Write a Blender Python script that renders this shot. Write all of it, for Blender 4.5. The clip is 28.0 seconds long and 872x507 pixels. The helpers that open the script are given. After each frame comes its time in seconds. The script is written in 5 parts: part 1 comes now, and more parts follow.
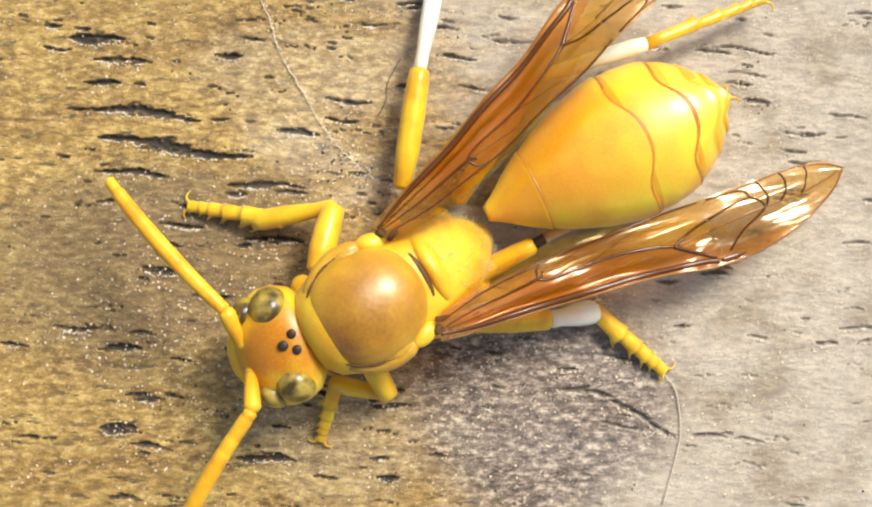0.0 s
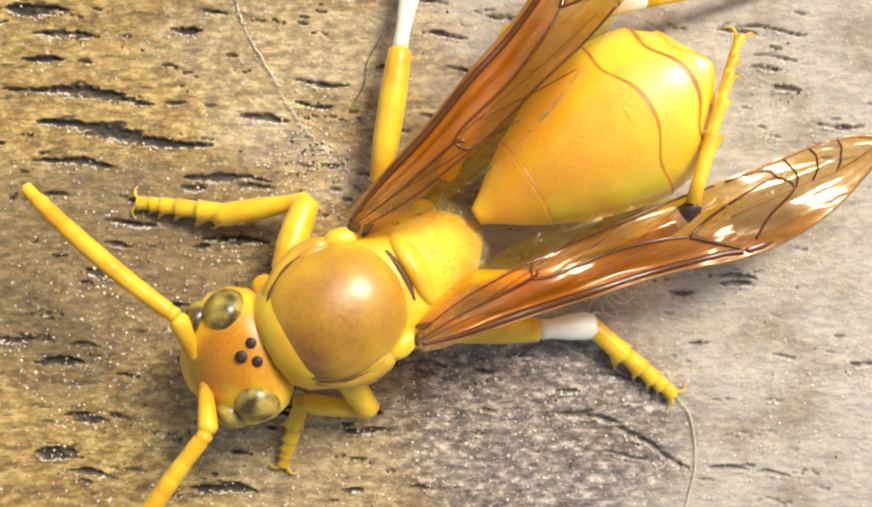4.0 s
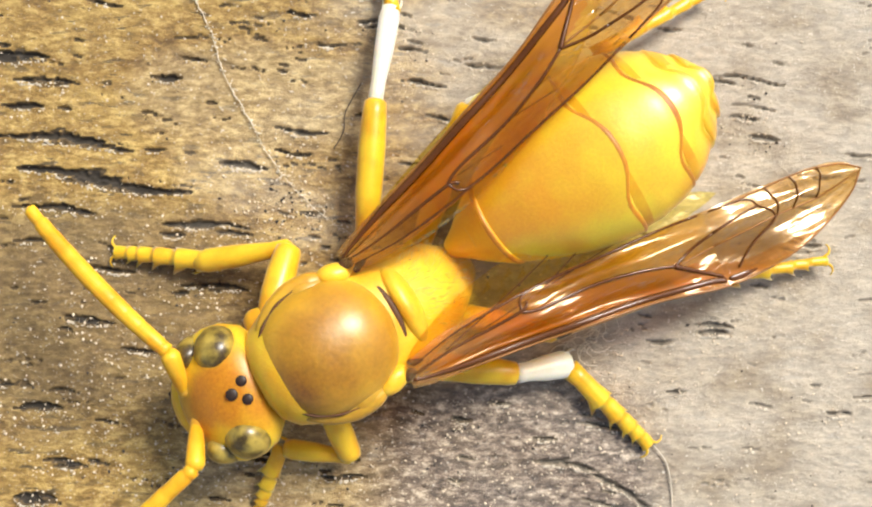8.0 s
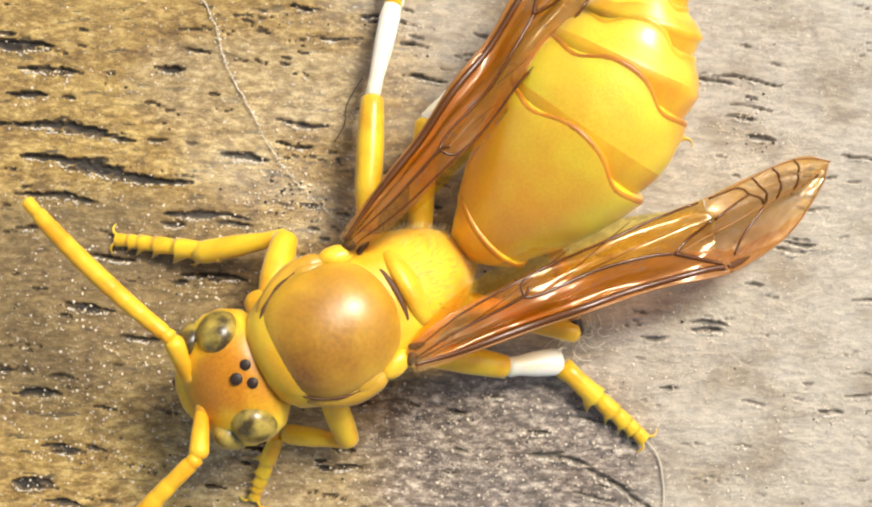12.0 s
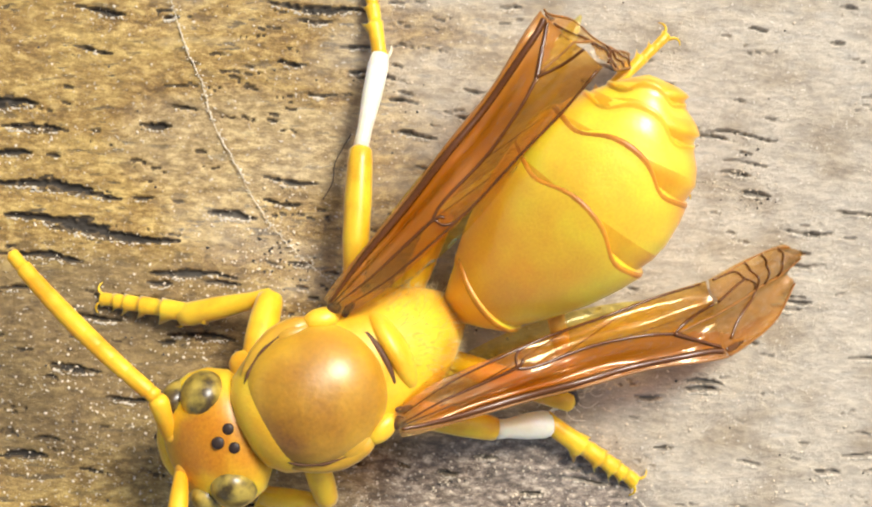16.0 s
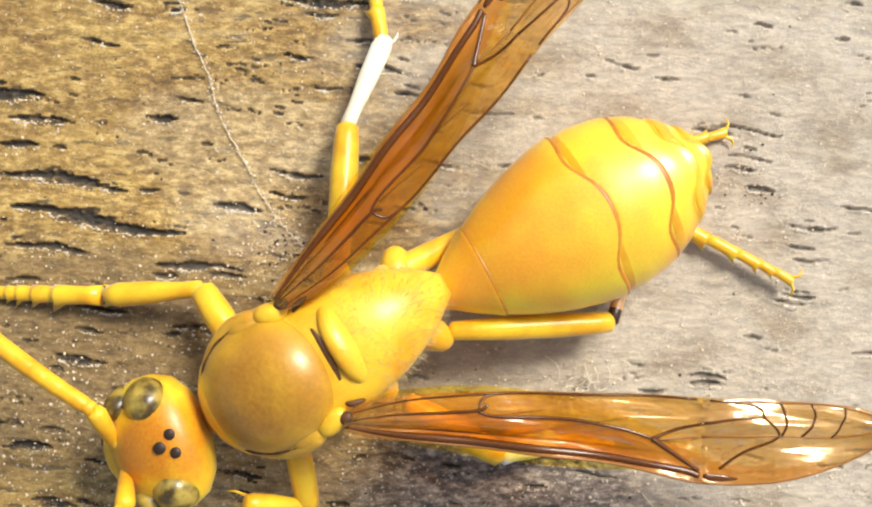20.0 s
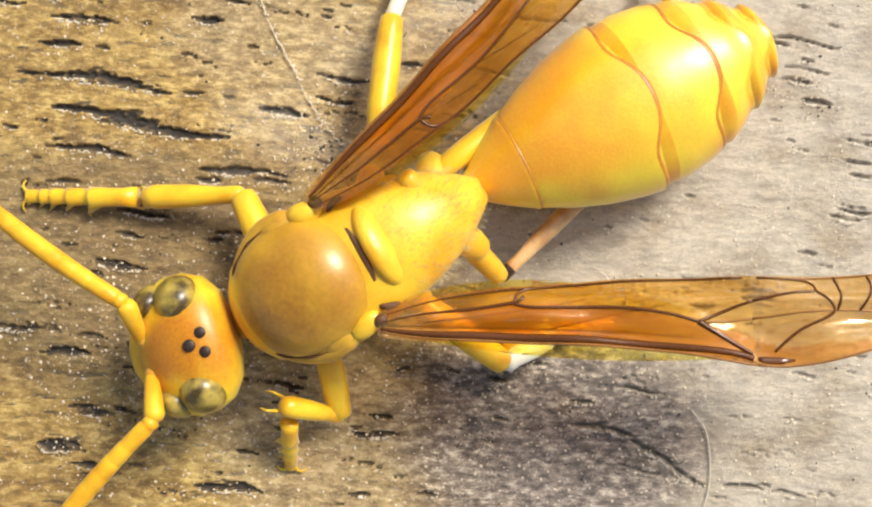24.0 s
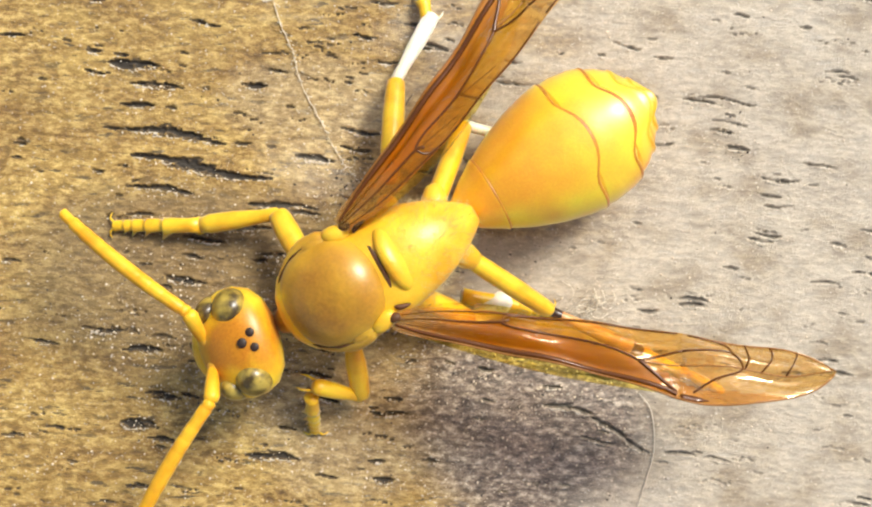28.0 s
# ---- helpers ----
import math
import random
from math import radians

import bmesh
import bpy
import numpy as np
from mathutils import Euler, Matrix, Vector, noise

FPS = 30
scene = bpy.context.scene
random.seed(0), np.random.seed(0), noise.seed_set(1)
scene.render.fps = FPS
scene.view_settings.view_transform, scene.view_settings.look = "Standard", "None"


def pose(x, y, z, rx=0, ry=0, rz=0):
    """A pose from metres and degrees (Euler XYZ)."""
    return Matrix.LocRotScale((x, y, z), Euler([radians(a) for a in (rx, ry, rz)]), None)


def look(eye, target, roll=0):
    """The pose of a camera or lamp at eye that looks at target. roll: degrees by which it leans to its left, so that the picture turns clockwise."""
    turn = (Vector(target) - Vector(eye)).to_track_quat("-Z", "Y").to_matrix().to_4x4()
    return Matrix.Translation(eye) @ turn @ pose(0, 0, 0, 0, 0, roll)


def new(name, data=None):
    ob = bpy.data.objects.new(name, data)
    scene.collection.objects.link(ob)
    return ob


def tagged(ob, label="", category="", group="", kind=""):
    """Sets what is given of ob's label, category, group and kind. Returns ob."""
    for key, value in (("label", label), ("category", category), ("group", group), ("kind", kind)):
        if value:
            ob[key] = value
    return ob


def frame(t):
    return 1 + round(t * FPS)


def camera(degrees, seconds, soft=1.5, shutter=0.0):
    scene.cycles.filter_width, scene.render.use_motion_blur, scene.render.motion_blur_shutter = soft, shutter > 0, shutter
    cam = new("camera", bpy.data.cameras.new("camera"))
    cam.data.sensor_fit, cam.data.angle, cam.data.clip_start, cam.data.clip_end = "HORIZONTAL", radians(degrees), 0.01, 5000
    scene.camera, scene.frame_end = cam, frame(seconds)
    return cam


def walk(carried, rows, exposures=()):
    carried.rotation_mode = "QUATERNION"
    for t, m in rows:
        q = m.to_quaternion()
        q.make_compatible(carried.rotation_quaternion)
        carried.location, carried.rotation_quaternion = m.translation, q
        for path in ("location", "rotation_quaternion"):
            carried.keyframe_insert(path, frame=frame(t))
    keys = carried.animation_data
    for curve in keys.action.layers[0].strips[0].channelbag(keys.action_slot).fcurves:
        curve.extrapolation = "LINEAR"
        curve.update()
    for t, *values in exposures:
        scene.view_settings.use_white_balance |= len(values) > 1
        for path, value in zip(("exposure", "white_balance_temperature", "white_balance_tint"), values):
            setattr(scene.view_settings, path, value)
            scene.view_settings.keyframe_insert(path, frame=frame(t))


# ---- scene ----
MM = 0.001
cam = camera(40, 28.0, soft=2.15)

# Seconds, eye x, y, z in millimetres, turn in degrees: a hand-held look straight down
VIEW = [
    (0, -1.431, -1.945, 50.876, -0.857), (0.5, -1.154, -2.075, 50.525, -0.695), (1, -0.958, -1.805, 50.433, -0.67), (1.5, -1.008, -1.722, 50.35, -0.66),
    (2, -1.027, -1.706, 47.848, -0.619), (2.5, -0.691, -1.445, 45.98, -0.728), (4.5, -1, -2.278, 44.724, -0.01), (5, -1.287, -2.906, 44.844, 0.15),
    (5.5, -1.063, -2.267, 44.767, -0.017), (6, -0.17, -0.201, 44.904, -0.223), (6.5, -0.097, -0.065, 44.882, -0.106), (7, -0.16, -0.195, 44.848, -0.017),
    (7.5, -0.113, -0.128, 44.92, 0.026), (8, 0, 0, 44.875, -0), (8.5, 0.059, 0.201, 44.932, -0.016), (9, 0.118, 0.531, 44.824, -0.08),
    (9.5, 0.422, 1.372, 44.857, -0.141), (10, 0.583, 1.628, 44.908, 0.006), (10.5, 0.621, 1.407, 44.946, 0.095), (11, 0.505, 0.792, 45.101, 0.342),
    (11.5, 0.046, 0.169, 45.028, 0.792), (12, 0.081, -0.242, 45.298, 0.932), (12.5, 0.235, -0.27, 45.353, 0.892), (14.5, -0.33, -1.095, 44.426, 1.097),
    (15, -0.084, 0.072, 44.476, 0.807), (15.5, 0.257, 1.31, 44.683, 0.677), (16, 0.413, 1.957, 44.662, 0.729), (16.5, 0.433, 2.357, 44.747, 0.817),
    (17, 0.428, 2.517, 44.715, 0.817), (17.5, 0.431, 2.624, 44.734, 0.845), (18, 0.4, 2.57, 44.725, 0.873), (18.5, 0.369, 2.287, 44.742, 0.957),
    (19, 0.379, 2.223, 44.787, 0.986), (19.5, 0.41, 2.229, 44.794, 0.949), (20, 0.231, 1.707, 44.782, 1.026), (20.5, -0.132, 0.855, 44.635, 1.255),
    (21, -0.278, 0.011, 44.637, 1.314), (21.5, -0.282, -0.231, 44.722, 1.375), (23.5, -1.174, -1.219, 44.265, 2.014), (24, -1.458, -1.701, 43.863, 1.943),
    (24.5, -1.684, -1.858, 46.645, 1.835), (25, -1.432, -1.691, 53.691, 1.701), (25.5, -1.062, -0.611, 55.207, 1.505), (26, -1.162, -0.683, 55.101, 1.544),
    (26.5, -1.249, -0.755, 55.397, 1.538), (27, -1.341, -0.806, 55.3, 1.598), (27.5, -1.402, -0.804, 55.15, 1.623), (28, -1.488, -0.94, 55.33, 1.666),
]
walk(cam, [(t, pose(x * MM, y * MM, z * MM, 0, 0, a)) for t, x, y, z, a in VIEW])

# ---- light ----
SUN_TURN, SUN_HEIGHT = 48.0, 48.0          # degrees: bearing counter-clockwise from +x, elevation
world = bpy.data.worlds.new("sky")
scene.world = world
world.use_nodes = True
sky = world.node_tree.nodes.new("ShaderNodeTexSky")
sky.sky_type, sky.sun_disc = "NISHITA", False
sky.dust_density, sky.air_density = 3.0, 1.1
sky.sun_elevation, sky.sun_rotation = radians(SUN_HEIGHT), radians(90 - SUN_TURN)
background = world.node_tree.nodes["Background"]
background.inputs["Strength"].default_value = 0.108
world.node_tree.links.new(sky.outputs["Color"], background.inputs["Color"])
sun = new("sun", bpy.data.lights.new("sun", "SUN"))
sun.data.energy, sun.data.angle, sun.data.color = 3.4, radians(18), (1.0, 0.96, 0.89)
toward = Vector((math.cos(radians(SUN_TURN)) * math.cos(radians(SUN_HEIGHT)), math.sin(radians(SUN_TURN)) * math.cos(radians(SUN_HEIGHT)), math.sin(radians(SUN_HEIGHT))))
sun.matrix_world = look(toward * 0.5, (0, 0, 0))
scene.view_settings.exposure = 0.37


# ---- materials ----
def shader(name):
    m = bpy.data.materials.new(name)
    m.use_nodes = True
    tree = m.node_tree
    return m, tree, tree.nodes["Principled BSDF"]


def node(tree, kind, **values):
    n = tree.nodes.new(kind)
    for key, value in values.items():
        n.inputs[key.replace("_", " ")].default_value = value
    return n


def spot_noise(tree, scale, detail=3.0, stretch=(1, 1, 1), turn=0.0, crisp=0.5):
    """Noise in millimetres of the object's own space."""
    place = tree.nodes.new("ShaderNodeTexCoord")
    move = node(tree, "ShaderNodeMapping")
    move.inputs["Scale"].default_value = tuple(1000 * s for s in stretch)
    move.inputs["Rotation"].default_value = (0, 0, radians(turn))
    tree.links.new(place.outputs["Object"], move.inputs["Vector"])
    n = node(tree, "ShaderNodeTexNoise", Scale=scale, Detail=detail, Roughness=crisp)
    tree.links.new(move.outputs["Vector"], n.inputs["Vector"])
    return n.outputs["Fac"]


def ramp(tree, fac, *stops):
    r = tree.nodes.new("ShaderNodeValToRGB")
    while len(r.color_ramp.elements) < len(stops):
        r.color_ramp.elements.new(0.5)
    for e, (at, c) in zip(r.color_ramp.elements, stops):
        e.position, e.color = at, (*c, 1) if len(c) == 3 else c
    tree.links.new(fac, r.inputs["Fac"])
    return r.outputs["Color"]


def mix(tree, fac, a, b, how="MIX"):
    n = tree.nodes.new("ShaderNodeMix")
    n.data_type, n.blend_type = "RGBA", how
    for value, socket in ((fac, n.inputs[0]), (a, n.inputs[6]), (b, n.inputs[7])):
        if isinstance(value, (int, float)):
            socket.default_value = value
        elif isinstance(value, tuple):
            socket.default_value = (*value, 1)
        else:
            tree.links.new(value, socket)
    return n.outputs[2]


def bump(tree, bsdf, height, strength, distance):
    b = node(tree, "ShaderNodeBump", Strength=strength, Distance=distance * MM)
    tree.links.new(height, b.inputs["Height"])
    tree.links.new(b.outputs["Normal"], bsdf.inputs["Normal"])


def sums(tree, a, how, b):
    n = tree.nodes.new("ShaderNodeMath")
    n.operation = how
    for i, v in enumerate((a, b)):
        if isinstance(v, (int, float)):
            n.inputs[i].default_value = v
        else:
            tree.links.new(v, n.inputs[i])
    return n.outputs[0]


def cuticle(name, low, high, rough=0.35, blotch=0.6, fine=9.0, glow=0.25, relief=0.25, coat=0.35, soft_coat=0.38, mark=None, dent=0.0, down=0.10, spec=0.3):
    """Waxy insect shell: blotched colour, fine punctures, some light let through."""
    m, tree, p = shader(name)
    big, small = spot_noise(tree, blotch, 2), spot_noise(tree, fine, 4)
    c = ramp(tree, big, (0.38, low), (0.62, high))
    c = mix(tree, 0.13, c, ramp(tree, small, (0.35, tuple(v * 0.7 for v in low)), (0.65, high)))
    if mark:
        # a marking of another colour round a centre, with a soft blotched edge: centre, radii, edge, colour, second colour
        centre, radii, edge, first, second = mark
        place = tree.nodes.new("ShaderNodeTexCoord")
        move = node(tree, "ShaderNodeMapping")
        move.inputs["Scale"].default_value = tuple(1000 / r for r in radii)
        move.inputs["Location"].default_value = tuple(-q / r for q, r in zip(centre, radii))
        tree.links.new(place.outputs["Object"], move.inputs["Vector"])
        size = tree.nodes.new("ShaderNodeVectorMath")
        size.operation = "LENGTH"
        tree.links.new(move.outputs["Vector"], size.inputs[0])
        far = tree.nodes.new("ShaderNodeMath")
        far.operation = "MULTIPLY_ADD"
        tree.links.new(big, far.inputs[0])
        far.inputs[1].default_value = 0.7
        tree.links.new(size.outputs["Value"], far.inputs[2])
        inside = ramp(tree, far.outputs[0], (max(0.0, 1.0 - edge), (1, 1, 1)), (1.0, (0, 0, 0)))
        c = mix(tree, inside, c, ramp(tree, small, (0.3, first), (0.7, second)))
    tree.links.new(c, p.inputs["Base Color"])
    p.inputs["Roughness"].default_value = rough
    p.inputs["Subsurface Weight"].default_value = glow
    p.inputs["Subsurface Radius"].default_value = (1.0, 0.55, 0.12)
    p.inputs["Subsurface Scale"].default_value = 0.5 * MM
    p.inputs["Coat Weight"].default_value = coat
    p.inputs["Coat Roughness"].default_value = soft_coat
    p.inputs["Coat IOR"].default_value = 1.5
    p.inputs["Specular IOR Level"].default_value = spec
    # a velvet of very short pale hairs
    p.inputs["Sheen Weight"].default_value, p.inputs["Sheen Roughness"].default_value = down, 0.35
    height = small
    if dent:
        height = sums(tree, small, "ADD", sums(tree, spot_noise(tree, 0.8, 3), "MULTIPLY", dent))
    bump(tree, p, height, relief, 0.04)
    return m


def plain(name, colour, rough, metal=0.0, grain=12.0, relief=0.15):
    m, tree, p = shader(name)
    small = spot_noise(tree, grain, 3)
    tree.links.new(ramp(tree, small, (0.3, tuple(v * 0.75 for v in colour)), (0.7, tuple(min(1, v * 1.15) for v in colour))), p.inputs["Base Color"])
    p.inputs["Roughness"].default_value, p.inputs["Metallic"].default_value = rough, metal
    bump(tree, p, small, relief, 0.02)
    return m


YELLOW = cuticle("yellow_shell", (0.78, 0.38, 0.012), (0.90, 0.57, 0.035), glow=0.4, relief=0.35, soft_coat=0.32, dent=3.0)
LEGGY = cuticle("leg_yellow", (0.78, 0.38, 0.008), (0.90, 0.57, 0.022), rough=0.4, fine=14, blotch=1.0, coat=0.5, soft_coat=0.27, down=0.3)
FEELER = cuticle("feeler_orange", (0.76, 0.34, 0.008), (0.88, 0.50, 0.022), rough=0.45, fine=14, blotch=0.9, coat=0.3)
ORANGE = cuticle("orange_shell", (0.66, 0.27, 0.015), (0.78, 0.40, 0.03))
AMBER = cuticle("amber_scutum", (0.60, 0.30, 0.014), (0.72, 0.40, 0.022), rough=0.42, blotch=0.45, fine=6, glow=0.3, relief=0.35, coat=0.8, soft_coat=0.32, dent=6.0, down=0.10,
                mark=((1.0, 0.7, 1.0), (5.8, 5.4, 9.0), 0.68, (0.15, 0.046, 0.002), (0.29, 0.105, 0.004)))
CROWN = cuticle("head_shell", (0.74, 0.42, 0.015), (0.88, 0.60, 0.03), glow=0.35, relief=0.2, dent=2.5, down=0.08,
                mark=((0.35, 0, 1.3), (4.4, 3.2, 6.0), 0.42, (0.50, 0.17, 0.006), (0.62, 0.25, 0.010)))
BELLY = cuticle("abdomen_shell", (0.83, 0.36, 0.003), (0.93, 0.68, 0.018), rough=0.46, blotch=0.30, fine=10, glow=0.45, relief=0.25, coat=0.8, soft_coat=0.28, dent=4.0, down=0.10, spec=0.7)
BAND = cuticle("abdomen_band", (0.78, 0.35, 0.006), (0.88, 0.50, 0.014), rough=0.36, blotch=0.8, fine=10, glow=0.4, coat=0.8, soft_coat=0.34)
RIM = cuticle("abdomen_rim", (0.40, 0.135, 0.006), (0.56, 0.23, 0.010), rough=0.4, blotch=1.1)
PALE = cuticle("pale_shell", (0.90, 0.80, 0.54), (0.93, 0.88, 0.72), rough=0.35, coat=0.6, down=0.6)
OLIVE = cuticle("eye_olive", (0.045, 0.024, 0.003), (0.46, 0.33, 0.055), rough=0.35, blotch=1.7, fine=14, glow=0.03, relief=0.10, coat=0.8, soft_coat=0.32, down=0.0)
DARK = plain("dark_shell", (0.045, 0.02, 0.01), 0.3)
OCELLUS = plain("ocellus_black", (0.030, 0.014, 0.006), 0.5)
SUTURE = plain("suture_brown", (0.10, 0.034, 0.005), 0.6)
RUST = cuticle("rust_shell", (0.48, 0.21, 0.06), (0.72, 0.45, 0.20), rough=0.4, blotch=1.2)
EDGE = plain("wing_edge", (0.30, 0.12, 0.018), 0.4)
VEIN = plain("wing_vein", (0.11, 0.034, 0.004), 0.24)
FUZZ = plain("pale_fuzz", (0.86, 0.74, 0.42), 0.4)
SILK = plain("silk", (0.76, 0.68, 0.52), 0.5)
FIBRE_GLINT = plain("pale_fibre_glint", (0.66, 0.58, 0.44), 0.6)
HAIRY = plain("brown_hair", (0.07, 0.045, 0.03), 0.5)
SOIL = plain("dark_grit", (0.05, 0.04, 0.03), 0.6)
GRIT_GLINT = plain("pale_grit_glint", (0.74, 0.62, 0.44), 0.4)


def membrane(name, root, tip, cover, long, shine, start=0.0, thin=0.0):
    """A thin film, thick and amber at the root, clearer towards the tip, with a gloss over it. cover: at root and tip. thin: how much lighter the film is."""
    m, tree, p = shader(name)
    place = tree.nodes.new("ShaderNodeTexCoord")
    apart = tree.nodes.new("ShaderNodeSeparateXYZ")
    tree.links.new(place.outputs["Object"], apart.inputs[0])
    along = tree.nodes.new("ShaderNodeMath")
    along.operation = "MULTIPLY_ADD"
    along.inputs[2].default_value = start / long
    tree.links.new(apart.outputs["X"], along.inputs[0])
    along.inputs[1].default_value = 1000 / long
    along = along.outputs[0]
    streak = spot_noise(tree, 1.0, 3, (0.12, 2.0, 1))
    c = ramp(tree, along, (0.0, (0.86, 0.52, 0.14)), (0.20, root), (0.40, root), (0.85, tip))
    c = mix(tree, 0.40, c, ramp(tree, streak, (0.32, (0.55, 0.5, 0.45)), (0.68, (1.3, 1.3, 1.25))), "MULTIPLY")
    tree.links.new(c, p.inputs["Base Color"])
    p.inputs["Roughness"].default_value = 0.35
    lit = node(tree, "ShaderNodeBsdfTranslucent")
    tree.links.new(c, lit.inputs["Color"])
    body = node(tree, "ShaderNodeMixShader", Fac=0.45)
    tree.links.new(p.outputs[0], body.inputs[1])
    tree.links.new(lit.outputs[0], body.inputs[2])
    clear = node(tree, "ShaderNodeBsdfTransparent")
    tree.links.new(ramp(tree, along, (0.0, (1.0, 0.86, 0.5)), (0.20, tuple(min(1.0, a + v + thin * share) for a, v, share in zip((0.30, 0.20, 0.08), root, (1, 0.72, 0.35)))), (0.85, tuple(min(1.0, a + v + thin * share) for a, v, share in zip((0.36, 0.25, 0.16), tip, (1, 0.72, 0.35))))), clear.inputs["Color"])
    film = node(tree, "ShaderNodeMixShader")
    tree.links.new(ramp(tree, along, (0.0, (0.35 * cover[0],) * 3), (0.22, (cover[0],) * 3), (0.40, (cover[0],) * 3), (0.80, (cover[1],) * 3)), film.inputs[0])
    tree.links.new(clear.outputs[0], film.inputs[1])
    tree.links.new(body.outputs[0], film.inputs[2])
    gloss = node(tree, "ShaderNodeBsdfGlossy", Roughness=0.17, Color=(1.0, 0.93, 0.80, 1))
    rim = node(tree, "ShaderNodeFresnel", IOR=shine)
    both = node(tree, "ShaderNodeMixShader")
    tree.links.new(rim.outputs[0], both.inputs[0])
    tree.links.new(film.outputs[0], both.inputs[1])
    tree.links.new(gloss.outputs[0], both.inputs[2])
    tree.links.new(both.outputs[0], tree.nodes["Material Output"].inputs["Surface"])
    crinkle = spot_noise(tree, 1.3, 3, (0.45, 1.3, 1))
    bump(tree, p, sums(tree, streak, "ADD", crinkle), 0.6, 0.10)
    ripple = node(tree, "ShaderNodeBump", Strength=1.0, Distance=0.22 * MM)
    tree.links.new(spot_noise(tree, 1.0, 2, (0.34, 1.5, 1)), ripple.inputs["Height"])
    tree.links.new(ripple.outputs["Normal"], gloss.inputs["Normal"])
    return m


WING = membrane("wing_membrane", (0.80, 0.35, 0.012), (0.66, 0.36, 0.06), (0.25, 0.20), 18, 1.70, thin=0.15)
WINGTIP = membrane("wing_tip_membrane", (0.80, 0.35, 0.012), (0.66, 0.36, 0.06), (0.26, 0.22), 18, 2.4, 11.64, 0.12)
WINGFRONT = membrane("wing_front_membrane", (0.72, 0.27, 0.005), (0.66, 0.30, 0.018), (0.60, 0.42), 18, 1.80, thin=0.06)
TIPFRONT = membrane("tip_front_membrane", (0.72, 0.27, 0.005), (0.66, 0.31, 0.025), (0.60, 0.38), 18, 1.80, 11.64, 0.06)
HINDWING = membrane("hindwing_membrane", (0.80, 0.42, 0.05), (0.72, 0.44, 0.10), (0.05, 0.04), 12, 1.4, thin=0.34)


def painted_sheen(tree):
    """Sheen painted on the board: 1 at the right, 0 at the left, with a ragged edge."""
    place = tree.nodes.new("ShaderNodeTexCoord")
    apart = tree.nodes.new("ShaderNodeSeparateXYZ")
    tree.links.new(place.outputs["Object"], apart.inputs[0])
    broad, grain = spot_noise(tree, 0.16, 4, (0.7, 1.3, 1)), spot_noise(tree, 0.9, 6, (0.16, 1.3, 1), 5)
    side = sums(tree, sums(tree, apart.outputs["X"], "MULTIPLY", 1000 / 28), "ADD", sums(tree, apart.outputs["Y"], "MULTIPLY", SHEEN_SLANT))
    side = sums(tree, sums(tree, side, "ADD", sums(tree, broad, "MULTIPLY", 1.3)), "ADD", sums(tree, grain, "MULTIPLY", 0.35))
    return ramp(tree, side, (0.60, (0, 0, 0)), (1.25, (0.88, 0.88, 0.88)))


SHEEN_SLANT = 1000 / 160


